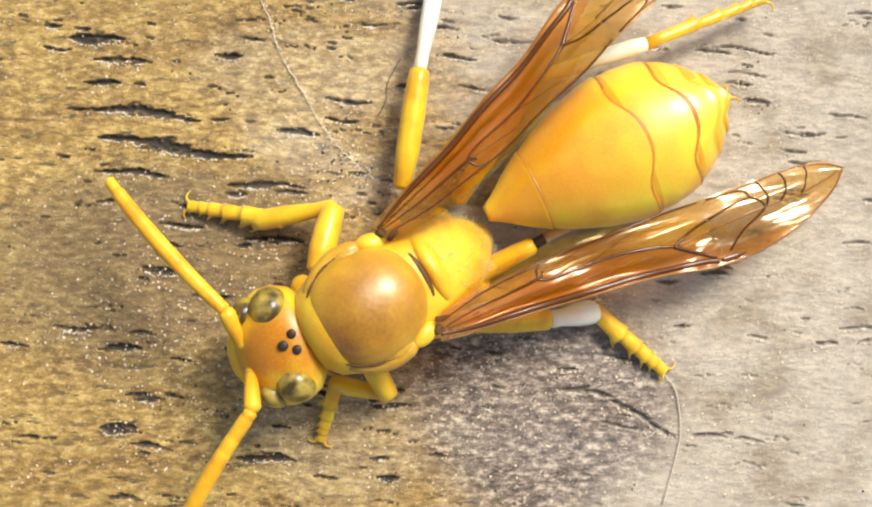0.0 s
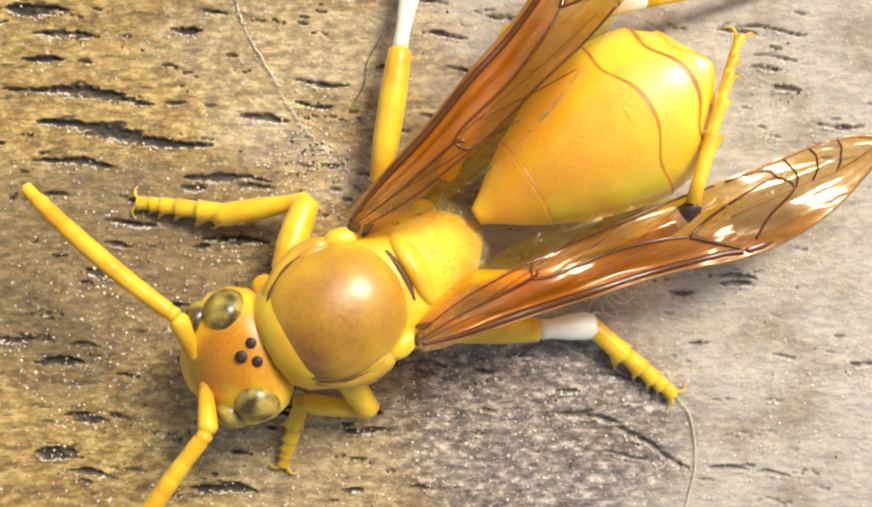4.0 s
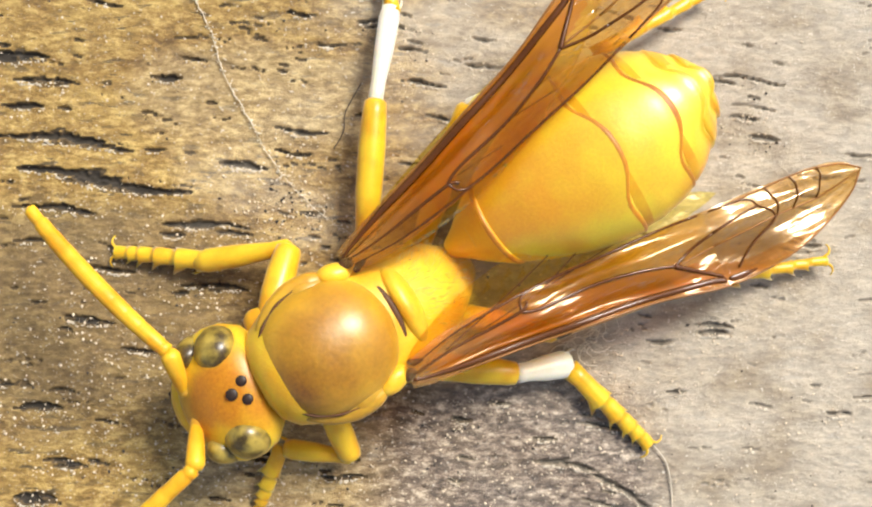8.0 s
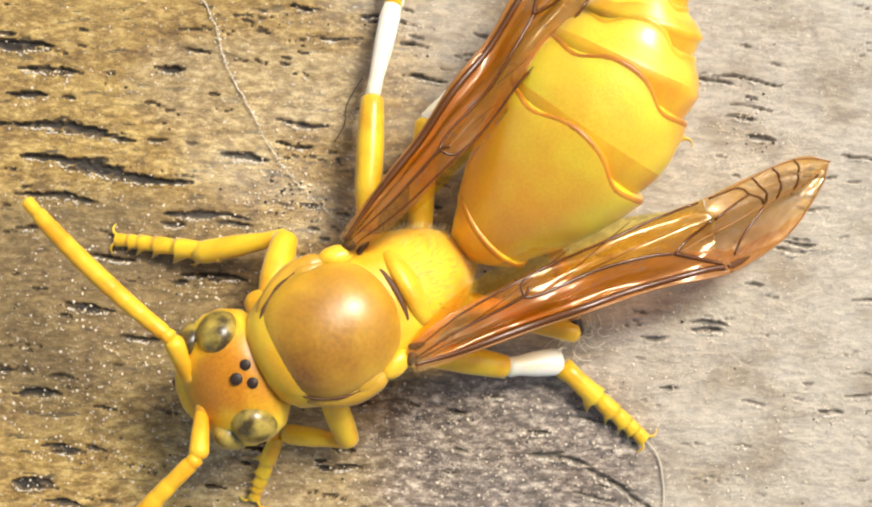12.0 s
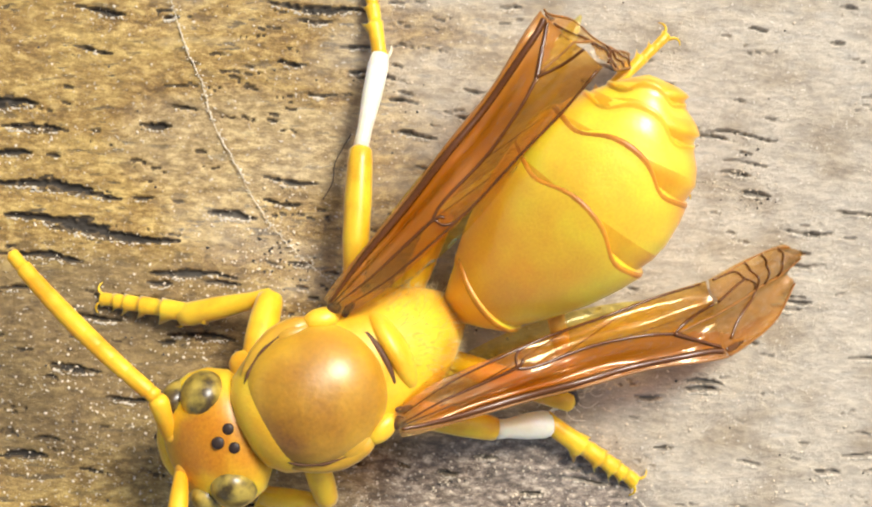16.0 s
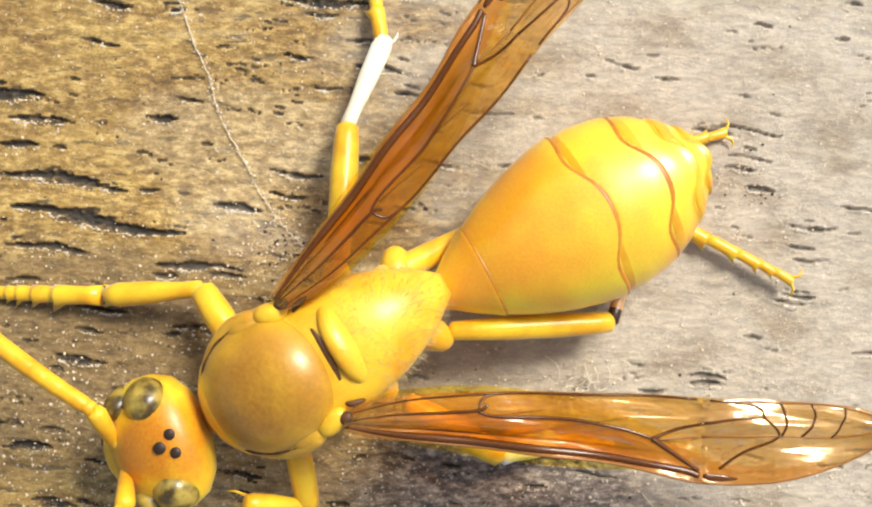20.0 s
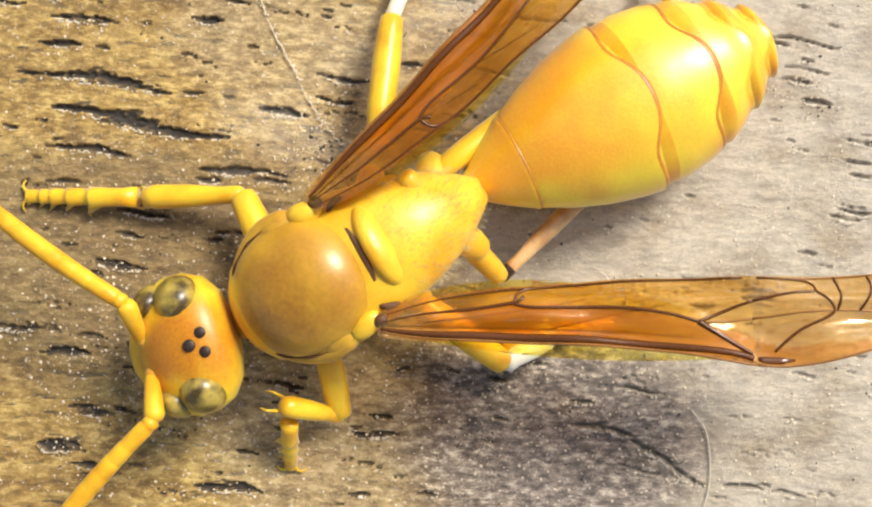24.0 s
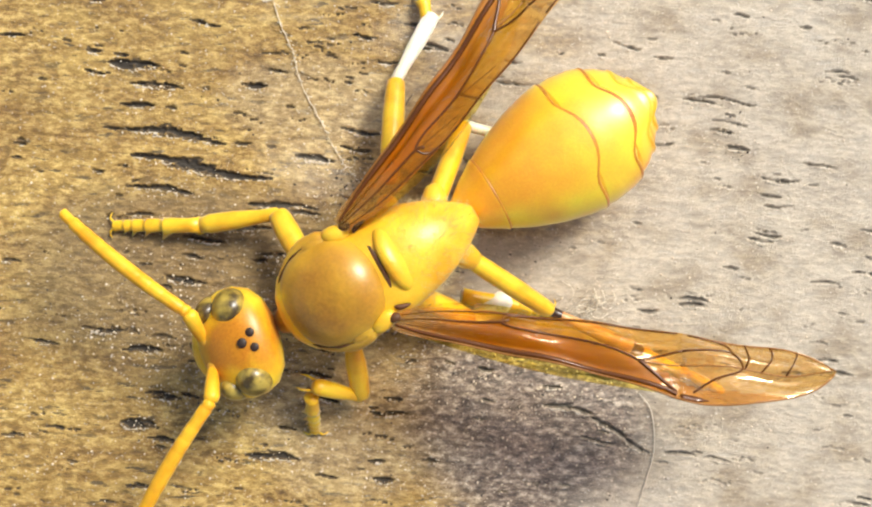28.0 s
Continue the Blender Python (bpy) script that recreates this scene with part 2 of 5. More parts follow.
def wood():
    m, tree, p = shader("weathered_wood")
    grain = spot_noise(tree, 0.9, 6, (0.16, 1.3, 1), 5)
    fine = spot_noise(tree, 2.6, 8, (0.62, 1.25, 1), 5, 0.76)
    fleck = spot_noise(tree, 2.2, 6, (0.36, 1.5, 1), 5, 0.66)
    broad = spot_noise(tree, 0.16, 4, (0.7, 1.3, 1))
    patch = spot_noise(tree, 0.45, 3, (0.8, 1.2, 1))
    speck = spot_noise(tree, 7.5, 2)
    c = ramp(tree, grain, (0.30, (0.22, 0.130, 0.034)), (0.46, (0.36, 0.235, 0.074)), (0.68, (0.50, 0.365, 0.14)))
    c = mix(tree, ramp(tree, patch, (0.38, (0.68, 0.68, 0.68)), (0.60, (0.40, 0.40, 0.40))), c, ramp(tree, fine, (0.40, (0.085, 0.047, 0.013)), (0.5, (0.37, 0.24, 0.08)), (0.60, (0.80, 0.63, 0.31))))
    c = mix(tree, 0.75, c, ramp(tree, broad, (0.36, (0.68, 0.60, 0.48)), (0.50, (0.96, 0.94, 0.88)), (0.64, (1.12, 1.12, 1.08))), "MULTIPLY")
    c = mix(tree, 0.5, c, ramp(tree, patch, (0.36, (0.70, 0.60, 0.46)), (0.62, (1.2, 1.2, 1.15))), "MULTIPLY")
    # small dark pits in drifts
    pits = mix(tree, 1.0, ramp(tree, fleck, (0.395, (1, 1, 1)), (0.435, (0, 0, 0))), ramp(tree, patch, (0.40, (0.15, 0.15, 0.15)), (0.58, (0.9, 0.9, 0.9))), "MULTIPLY")
    c = mix(tree, pits, c, (0.07, 0.048, 0.024))
    c = mix(tree, 1.0, c, (1.0, 0.955, 0.745), "MULTIPLY")
    # the light's pale wash over the right side, put into the colour
    sheen_mask = painted_sheen(tree)
    pale = mix(tree, 0.35, (0.485, 0.430, 0.345), ramp(tree, fine, (0.40, (0.28, 0.23, 0.165)), (0.58, (0.62, 0.54, 0.41))))
    pale = mix(tree, 0.8, pale, ramp(tree, patch, (0.34, (0.62, 0.56, 0.48)), (0.48, (0.92, 0.90, 0.87)), (0.62, (1.08, 1.08, 1.08))), "MULTIPLY")
    c = mix(tree, sheen_mask, c, pale)
    place = tree.nodes.new("ShaderNodeTexCoord")
    apart = tree.nodes.new("ShaderNodeSeparateXYZ")
    tree.links.new(place.outputs["Object"], apart.inputs[0])

    def round_patch(x, y, rx, ry, uneven):
        dx = sums(tree, sums(tree, apart.outputs["X"], "SUBTRACT", x * MM), "MULTIPLY", 1000 / rx)
        dy = sums(tree, sums(tree, apart.outputs["Y"], "SUBTRACT", y * MM), "MULTIPLY", 1000 / ry)
        far = sums(tree, sums(tree, dx, "MULTIPLY", dx), "ADD", sums(tree, dy, "MULTIPLY", dy))
        return sums(tree, far, "ADD", sums(tree, sums(tree, broad, "SUBTRACT", 0.5), "MULTIPLY", uneven))
    # darker brown patches
    far = round_patch(-9.6, 0.4, 4.2, 2.0, 1.6)
    c = mix(tree, ramp(tree, far, (0.35, (0.6, 0.6, 0.6)), (1.2, (0, 0, 0))), c, ramp(tree, fine, (0.34, (0.085, 0.055, 0.020)), (0.66, (0.28, 0.19, 0.080))))
    far = round_patch(-14.5, -2.2, 8.5, 5.2, 1.6)
    c = mix(tree, ramp(tree, far, (0.35, (0.68, 0.68, 0.68)), (1.2, (0, 0, 0))), c, ramp(tree, fine, (0.34, (0.085, 0.055, 0.020)), (0.66, (0.28, 0.19, 0.080))))
    # paler patches
    for x, y, rx, ry in ((-5.8, -8.8, 4.6, 4.2), (-7.0, 5.6, 5.0, 2.6)):
        far = round_patch(x, y, rx, ry, 1.8)
        c = mix(tree, ramp(tree, far, (0.3, (0.45, 0.45, 0.45)), (1.2, (0, 0, 0))), c, ramp(tree, fine, (0.36, (0.24, 0.165, 0.07)), (0.5, (0.50, 0.375, 0.19)), (0.64, (0.74, 0.60, 0.35))))
    # old round stain, grey-violet, where something wet stood
    far = round_patch(3.0, -8.6, 6.1, 5.4, 1.2)
    stain = ramp(tree, far, (0.40, (0.82, 0.82, 0.82)), (1.2, (0, 0, 0)))
    c = mix(tree, stain, c, ramp(tree, fine, (0.40, (0.045, 0.033, 0.027)), (0.48, (0.150, 0.112, 0.088)), (0.555, (0.33, 0.26, 0.20)), (0.63, (0.68, 0.57, 0.43))))
    c = mix(tree, ramp(tree, speck, (0.66, (0, 0, 0)), (0.73, (0.7, 0.7, 0.7))), c, (0.74, 0.66, 0.52))
    tree.links.new(c, p.inputs["Base Color"])
    tree.links.new(ramp(tree, fine, (0.3, (0.38,) * 3), (0.7, (0.62,) * 3)), p.inputs["Roughness"])
    bump(tree, p, sums(tree, sums(tree, fine, "MULTIPLY", 1.6), "ADD", sums(tree, fleck, "ADD", sums(tree, speck, "MULTIPLY", 0.6))), 0.55, 0.09)
    return m


def pore(name, dark, pale):
    """The hollow of an open pore: its shade put into the colour, greyer under the painted sheen."""
    m, tree, p = shader(name)
    small = spot_noise(tree, 6, 3)
    c = mix(tree, painted_sheen(tree), dark, pale)
    c = mix(tree, 0.6, c, ramp(tree, small, (0.3, (0.7, 0.7, 0.7)), (0.7, (1.25, 1.25, 1.25))), "MULTIPLY")
    tree.links.new(c, p.inputs["Base Color"])
    p.inputs["Roughness"].default_value = 0.8
    return m


WOOD = wood()
PORE = pore("pore_shade", (0.036, 0.028, 0.018), (0.20, 0.175, 0.135))
PORE_EDGE = pore("pore_edge", (0.105, 0.070, 0.031), (0.36, 0.31, 0.24))


# ---- building ----
def part(name, bm, material, parent, label=""):
    """A bmesh in millimetres becomes one mesh object under a thing or a part."""
    mesh = bpy.data.meshes.new(name)
    bmesh.ops.recalc_face_normals(bm, faces=bm.faces)
    bm.to_mesh(mesh)
    bm.free()
    mesh.transform(Matrix.Scale(MM, 4))
    for m in material if isinstance(material, (list, tuple)) else (material,):
        mesh.materials.append(m)
    for f in mesh.polygons:
        f.use_smooth = True
    ob = new(name, mesh)
    ob.parent = parent
    if label:
        tagged(ob, label)
    return ob


def loft(rings, sides=20, bm=None, closed=True, power=1.0, mark=()):
    """A skin over oval rings along x: (x, y, z, half width, half height[, half height below]). mark: ring gaps that take material 1."""
    bm = bm or bmesh.new()
    rows = []
    for ring in rings:
        x, y, z, w, h = ring[:5]
        low = ring[5] if len(ring) > 5 else h
        row = []
        for i in range(sides):
            a = 2 * math.pi * i / sides
            c, s = math.cos(a), math.sin(a)
            c, s = math.copysign(abs(c) ** power, c), math.copysign(abs(s) ** power, s)
            row.append(bm.verts.new((x, y + w * c, z + (h if s > 0 else low) * s)))
        rows.append(row)
    for k, (a, b) in enumerate(zip(rows, rows[1:])):
        for i in range(sides):
            f = bm.faces.new((a[i], a[(i + 1) % sides], b[(i + 1) % sides], b[i]))
            f.material_index = 1 if k in mark else 0
    if closed:
        bm.faces.new(rows[0][::-1])
        bm.faces.new(rows[-1])
    return bm


def egg(centre, radii, turn=(0, 0, 0), sides=22, bm=None):
    """A rounded lump."""
    bm = bm or bmesh.new()
    made = bmesh.ops.create_uvsphere(bm, u_segments=sides, v_segments=sides // 2 + 2, radius=1)["verts"]
    m = pose(*centre, *turn) @ Matrix.Diagonal((*radii, 1))
    bmesh.ops.transform(bm, matrix=m, verts=made)
    return bm


def tube(points, radius, sides=7, bm=None, taper=1.0):
    """A round strand through points."""
    bm = bm or bmesh.new()
    pts = [Vector(p) for p in points]
    rows = []
    for i, p in enumerate(pts):
        d = (pts[min(i + 1, len(pts) - 1)] - pts[max(i - 1, 0)]).normalized()
        side = d.cross(Vector((0, 0, 1)))
        side = side.normalized() if side.length > 1e-6 else Vector((0, 1, 0))
        up = side.cross(d)
        r = (radius[i] if isinstance(radius, (list, tuple)) else radius) * (1 + (taper - 1) * i / (len(pts) - 1))
        rows.append([bm.verts.new(p + (side * math.cos(2 * math.pi * k / sides) + up * math.sin(2 * math.pi * k / sides)) * r) for k in range(sides)])
    for a, b in zip(rows, rows[1:]):
        for i in range(sides):
            bm.faces.new((a[i], a[(i + 1) % sides], b[(i + 1) % sides], b[i]))
    bm.faces.new(rows[0][::-1])
    bm.faces.new(rows[-1])
    return bm


def curve_points(points, steps=6):
    """Points of a smooth line through the given ones."""
    pts = [Vector(p) for p in points]
    out = []
    for i in range(len(pts) - 1):
        a, b, c, d = pts[max(i - 1, 0)], pts[i], pts[i + 1], pts[min(i + 2, len(pts) - 1)]
        for k in range(steps):
            u = k / steps
            out.append(0.5 * (2 * b + (c - a) * u + (2 * a - 5 * b + 4 * c - d) * u * u + (3 * b - a - 3 * c + d) * u ** 3))
    return out + [pts[-1]]


# ---- the board ----
# Open pores of the wood: x, y, length, width in millimetres, and the lean in degrees where it leaves the grain
PORES_A = [
    (-12.48, 2.73, 7.08, 0.5), (-13.63, 4.19, 5, 0.42), (-14.35, 1.69, 3.33, 0.27), (-14.56, 6.48, 2.71, 0.31), (-15.71, 7.42, 2.5, 0.46),
    (-15.5, 5.54, 1.67, 0.21), (-7.23, 3.29, 2.08, 0.31), (-8.62, 1.06, 3.54, 0.33), (-10.71, 0.08, 3.75, 0.38), (-8.31, -1.23, 2.71, 0.27),
    (-13, -2.48, 2.29, 0.19), (-10.08, 6.58, 1.25, 0.25), (-2.38, 8.67, 2.08, 0.21), (-0.92, 7.62, 1.25, 0.19), (-5.08, 4.6, 2.29, 0.19),
    (-5.29, 3.77, 1.67, 0.17), (-0.5, 6.38, 1.88, 0.19), (-5.08, 8.98, 1.25, 0.17), (-4.04, 7.83, 1.46, 0.19),
]
PORES_B = [
    (2.42, -5.6, 1.04, 0.21), (4.08, -6.96, 1.25, 0.19), (4.9, -7.95, 2.6, 0.25, -9), (6.6, -8.65, 2.0, 0.23, -20), (7.75, -9.35, 2.2, 0.29, -34), (0.96, -6.23, 0.83, 0.17),
    (0.75, -8.52, 0.83, 0.17), (-14.04, -7.79, 1.46, 0.21), (-15.08, -5.81, 1.67, 0.19), (-12.17, -6.33, 1.25, 0.15), (12.31, 4.33, 1.25, 0.19),
    (11.58, 5.08, 1.25, 0.17), (10.44, -2.69, 1.46, 0.23), (15.12, -6.02, 1.04, 0.21), (8.98, -5.19, 0.83, 0.17), (13.88, 0.33, 1.25, 0.19),
    (2, 7, 2.29, 0.19),
]
PORES_C = [
    (-15.1, -9.16, 1.89, 0.33), (-13.78, -7.88, 1.65, 0.19), (-14.81, -5.74, 1.89, 0.24), (-19.41, -5.55, 1.42, 0.21), (-13.11, -2.57, 1.65, 0.19),
    (-8.74, -10.55, 2.6, 0.33), (-14.91, -12.11, 1.42, 0.24), (-3.56, -11.46, 1.18, 0.24), (-16.69, -4.88, 2.13, 0.21), (11.71, 6.51, 2.91, 0.19),
    (11.93, 5.47, 1.87, 0.15), (12.16, 4.33, 0.83, 0.23), (14.27, 2.91, 2.29, 0.19), (13.48, 0.09, 1.25, 0.21), (10.42, -2.98, 1.46, 0.25),
    (-1.64, 8.45, 2.08, 0.23), (-3.35, 11.02, 2.49, 0.25), (-4.35, 11.09, 3.74, 0.27), (-12.23, 10.87, 2.08, 0.25),
]


def board():
    """A weathered board: a fine relief with open pores where it is looked at, a plain slab around it."""
    rng = np.random.default_rng(7)
    step, x0, x1, y0, y1 = 0.056, -24.0, 24.0, -17.0, 17.0
    nx, ny = int((x1 - x0) / step) + 1, int((y1 - y0) / step) + 1
    X, Y = np.meshgrid(np.linspace(x0, x1, nx), np.linspace(y0, y1, ny))
    lean = radians(-5.5)

    def soft(cx, cy):
        """Smooth random relief with lumps of cx by cy millimetres along the grain."""
        u, v = X * math.cos(lean) + Y * math.sin(lean), Y * math.cos(lean) - X * math.sin(lean)
        v = v + 0.35 * np.sin(u * 0.35 + 1.0)
        gu, gv = (u - u.min()) / cx, (v - v.min()) / cy
        g = rng.random((int(gv.max()) + 3, int(gu.max()) + 3))
        iu, iv = gu.astype(int), gv.astype(int)
        fu, fv = gu - iu, gv - iv
        fu, fv = fu * fu * (3 - 2 * fu), fv * fv * (3 - 2 * fv)
        return (g[iv, iu] * (1 - fu) + g[iv, iu + 1] * fu) * (1 - fv) + (g[iv + 1, iu] * (1 - fu) + g[iv + 1, iu + 1] * fu) * fv - 0.5
    ragged, wide, crumb = soft(0.55, 0.10), soft(1.6, 0.35), soft(0.17, 0.09)
    H = 0.03 * soft(7, 0.9) + 0.022 * wide + 0.018 * soft(0.9, 0.16) + 0.020 * soft(0.2, 0.15)
    pit = np.zeros_like(H)
    lip = np.zeros_like(H)
    named = PORES_A + PORES_B + PORES_C
    pores = [(*p[:4], 1.0, radians(p[4] if len(p) > 4 else -5.5)) for p in named]
    for _ in range(360):
        x, y, s = rng.uniform(x0, x1), rng.uniform(y0, y1), rng.random()
        pores.append((x, y, 0.5 + 1.6 * s ** 3, 0.08 + 0.10 * s, 0.6 + 0.35 * s, lean + rng.normal(0, 0.06)))
    # rows of pin-prick pores
    for _ in range(150):
        x, y = rng.uniform(x0, x1), rng.uniform(y0, y1)
        for k in range(int(rng.integers(3, 9))):
            pores.append((x + k * 0.21 + rng.normal(0, 0.07), y - k * 0.02 + rng.normal(0, 0.06), rng.uniform(0.12, 0.34), rng.uniform(0.07, 0.13), rng.uniform(0.35, 0.8), lean))
    for x, y, l, w, deep, way in pores:
        l, w = l * 0.5, w * 0.43
        a, b = max(0, int((x - l * 1.2 - x0) / step)), min(nx, int((x + l * 1.2 - x0) / step) + 2)
        c, d = max(0, int((y - l * 0.7 - w * 3 - y0) / step)), min(ny, int((y + l * 0.7 + w * 3 - y0) / step) + 2)
        if a >= b or c >= d:
            continue
        px, py = X[c:d, a:b] - x, Y[c:d, a:b] - y
        u, v = px * math.cos(way) + py * math.sin(way), py * math.cos(way) - px * math.sin(way)
        v = v + 0.06 * l * np.sin(u / l * 2.6 + x)
        across = w * np.clip(1 - (np.abs(u) / l) ** 2, 0, 1) * (0.95 + 1.0 * ragged[c:d, a:b] + 1.0 * wide[c:d, a:b] + 0.8 * crumb[c:d, a:b])
        inside = np.clip(1.5 - 1.1 * np.abs(v) / np.maximum(across, 1e-4), 0, 1) * (across > 0.008) * np.clip(0.92 + 0.9 * crumb[c:d, a:b] + 0.5 * ragged[c:d, a:b], 0, 1)
        pit[c:d, a:b] = np.maximum(pit[c:d, a:b], deep * inside)
        # lower lip, raised; part of its faces coloured pale as a painted glint
        below = (v < -across) & (v > -across - 0.085) & (across > 0.05)
        lip[c:d, a:b] = np.maximum(lip[c:d, a:b], below * deep)
    edge = np.clip(np.minimum(np.minimum(X - x0, x1 - X), np.minimum(Y - y0, y1 - Y)) / 2.0, 0, 1)
    H = (H - 0.05 - 0.20 * pit + 0.07 * lip) * edge
    verts = np.stack([X, Y, H], -1).reshape(-1, 3)
    k = (np.arange(ny - 1)[:, None] * nx + np.arange(nx - 1)[None, :]).reshape(-1)
    faces = np.stack([k, k + 1, k + nx + 1, k + nx], 1)
    n = len(verts)
    outer = [(-160, -110), (160, -110), (160, 110), (-160, 110)]
    corner = [0, nx - 1, ny * nx - 1, (ny - 1) * nx]
    extra = [(x, y, 0) for x, y in outer] + [(x, y, -18) for x, y in outer]
    strips = []
    sides = [list(range(0, nx)), list(range(nx - 1, ny * nx, nx)), list(range(ny * nx - 1, (ny - 1) * nx - 1, -1)), list(range((ny - 1) * nx, -1, -nx))]
    for i, line in enumerate(sides):
        strips.append([n + i, n + (i + 1) % 4, *line[::-1]])
        strips.append([n + 4 + i, n + 4 + (i + 1) % 4, n + (i + 1) % 4, n + i])
    strips.append([n + 7, n + 6, n + 5, n + 4])
    mesh = bpy.data.meshes.new("ground")
    mesh.from_pydata([tuple(v) for v in (np.concatenate([verts, np.array(extra)]) * MM).tolist()], [], faces.tolist() + strips)
    mesh.materials.append(WOOD)
    mesh.materials.append(PORE)
    mesh.materials.append(FIBRE_GLINT)
    mesh.materials.append(PORE_EDGE)
    pf = pit.reshape(-1)[faces].mean(1)
    lf = lip.reshape(-1)[faces].mean(1)
    chance = rng.random(len(faces))
    index = np.zeros(len(mesh.polygons), dtype=np.int32)
    index[:len(faces)] = np.where(pf > 0.60, 1, np.where(pf > 0.18, 3, np.where((lf > 0.40) & (chance < 0.55), 2, 0)))
    mesh.polygons.foreach_set("material_index", index)
    smooth = np.ones(len(mesh.polygons), dtype=bool)
    smooth[len(faces):] = False
    mesh.polygons.foreach_set("use_smooth", smooth)
    mesh.update()
    tagged(new("ground", mesh), "weathered brown wooden board with dark open pores and a grey stain", "board", kind="structure")

    # dust and grit on the board; pale grains beside the pores stand in for glints
    bm = bmesh.new()
    for _ in range(9200):
        x, y = rng.uniform(-21, 21), rng.uniform(-14, 14)
        if rng.random() < 0.30:
            x, y = rng.normal(2, 5.5), rng.normal(-7, 4)
        elif rng.random() < 0.40:
            x, y = rng.normal(-8.5, 5.0), rng.normal(-6.0, 3.2)
        elif rng.random() < 0.16:
            x, y = rng.normal(-5.6, 1.1), rng.normal(1.6, 0.9)
        elif rng.random() < 0.45:
            p = named[int(rng.integers(len(named)))]
            x, y = p[0] + rng.normal(0, 0.45 * p[2]), p[1] - 0.25 + rng.normal(0, 0.22)
        r = 0.012 + 0.062 * rng.random() ** 4.6
        z = 0.01
        ring = [bm.verts.new((x + r * math.cos(a) * rng.uniform(0.6, 1.3), y + r * math.sin(a) * rng.uniform(0.6, 1.3), z - 0.05)) for a in (0.3, 1.9, 3.3, 4.9)]
        top = bm.verts.new((x, y, z + r * rng.uniform(0.5, 1.1)))
        dark = rng.random() < (0.28 if abs(x + 5.6) < 2.2 and abs(y - 1.6) < 1.8 else 0.12)
        for i in range(4):
            bm.faces.new((ring[i], ring[(i + 1) % 4], top)).material_index = int(dark)
    ob = part("dust", bm, (GRIT_GLINT, SOIL), None)
    tagged(ob, "fine pale and dark dust grains, some standing in for glints, scattered over the wooden board", "dust", kind="stuff")


board()

# Strands lying on the board: x, y in millimetres
WEB = [
    (-10.99, 16.33), (-10.47, 14.46), (-9.99, 12.8), (-9.47, 11.03), (-8.98, 9.47), (-8.39, 8.23), (-7.87, 6.57), (-7.15, 5.32), (-6.11, 3.45),
    (-4.97, 2.1), (-3.82, 1.12), (-2.78, 0.54),
]
STRAND = [
    (8.09, -7.12), (8.66, -7.95), (8.83, -9.61), (8.52, -11.06), (8.04, -12.73),
]
HAIR = [
    (-2.79, 6.36), (-3.37, 5.32), (-3.45, 4.59), (-3.82, 3.91),
]
TUFT = (5.72, -3.09)


def strands():
    rng = random.Random(3)
    line = [p + Vector((rng.gauss(0, 0.02), rng.gauss(0, 0.02), rng.gauss(0, 0.015))) for p in curve_points([(x, y, 0.09) for x, y in WEB], 14)]
    bm = tube(line, [rng.uniform(0.006, 0.022) for _ in line], 6)
    for p in line:
        for _ in range(4):
            if rng.random() < 0.55:
                r = rng.uniform(0.008, 0.045)
                egg((p.x + rng.gauss(0, 0.09), p.y + rng.gauss(0, 0.10), 0.04), (r, r * rng.uniform(0.6, 1.4), r * 0.7), (0, 0, rng.uniform(0, 90)), sides=5, bm=bm)
    tagged(part("silk_thread", bm, SILK, None), "pale dusty silk thread stuck to the wooden board", "thread")
    tagged(part("fibre_strand", tube(curve_points([(x, y, 0.07) for x, y in STRAND], 6), 0.024, 6), FIBRE_GLINT, None), "thin pale plant fibre lying on the wooden board", "fibre")
    tagged(part("hair", tube(curve_points([(x, y, 0.09) for x, y in HAIR], 6), 0.022, 5), HAIRY, None), "short thin dark hair lying on the wooden board", "hair")


    # tuft of loose pale fibres
    bm = bmesh.new()
    for _ in range(26):
        x, y = TUFT[0] + rng.gauss(0, 0.45), TUFT[1] + rng.gauss(0, 0.25)
        d, l = rng.uniform(0, 6.3), rng.uniform(0.3, 1.1)
        pts = [(x + l * f * math.cos(d + f * 1.2), y + l * f * math.sin(d + f * 1.2), 0.03 + 0.30 * math.sin(math.pi * f) * l) for f in (0, 0.33, 0.66, 1.0)]
        tube(curve_points(pts, 4), 0.016, 4, bm)
    tagged(part("fibre_tuft", bm, SILK, None), "small tuft of pale loose fibres on the wooden board", "fibres", kind="stuff")


strands()


# ---- the wasp: x forward, y to its own left, z up, in millimetres ----
wasp = tagged(new("wasp"), "yellow paper wasp with amber folded wings grooming on a wooden board", "wasp")


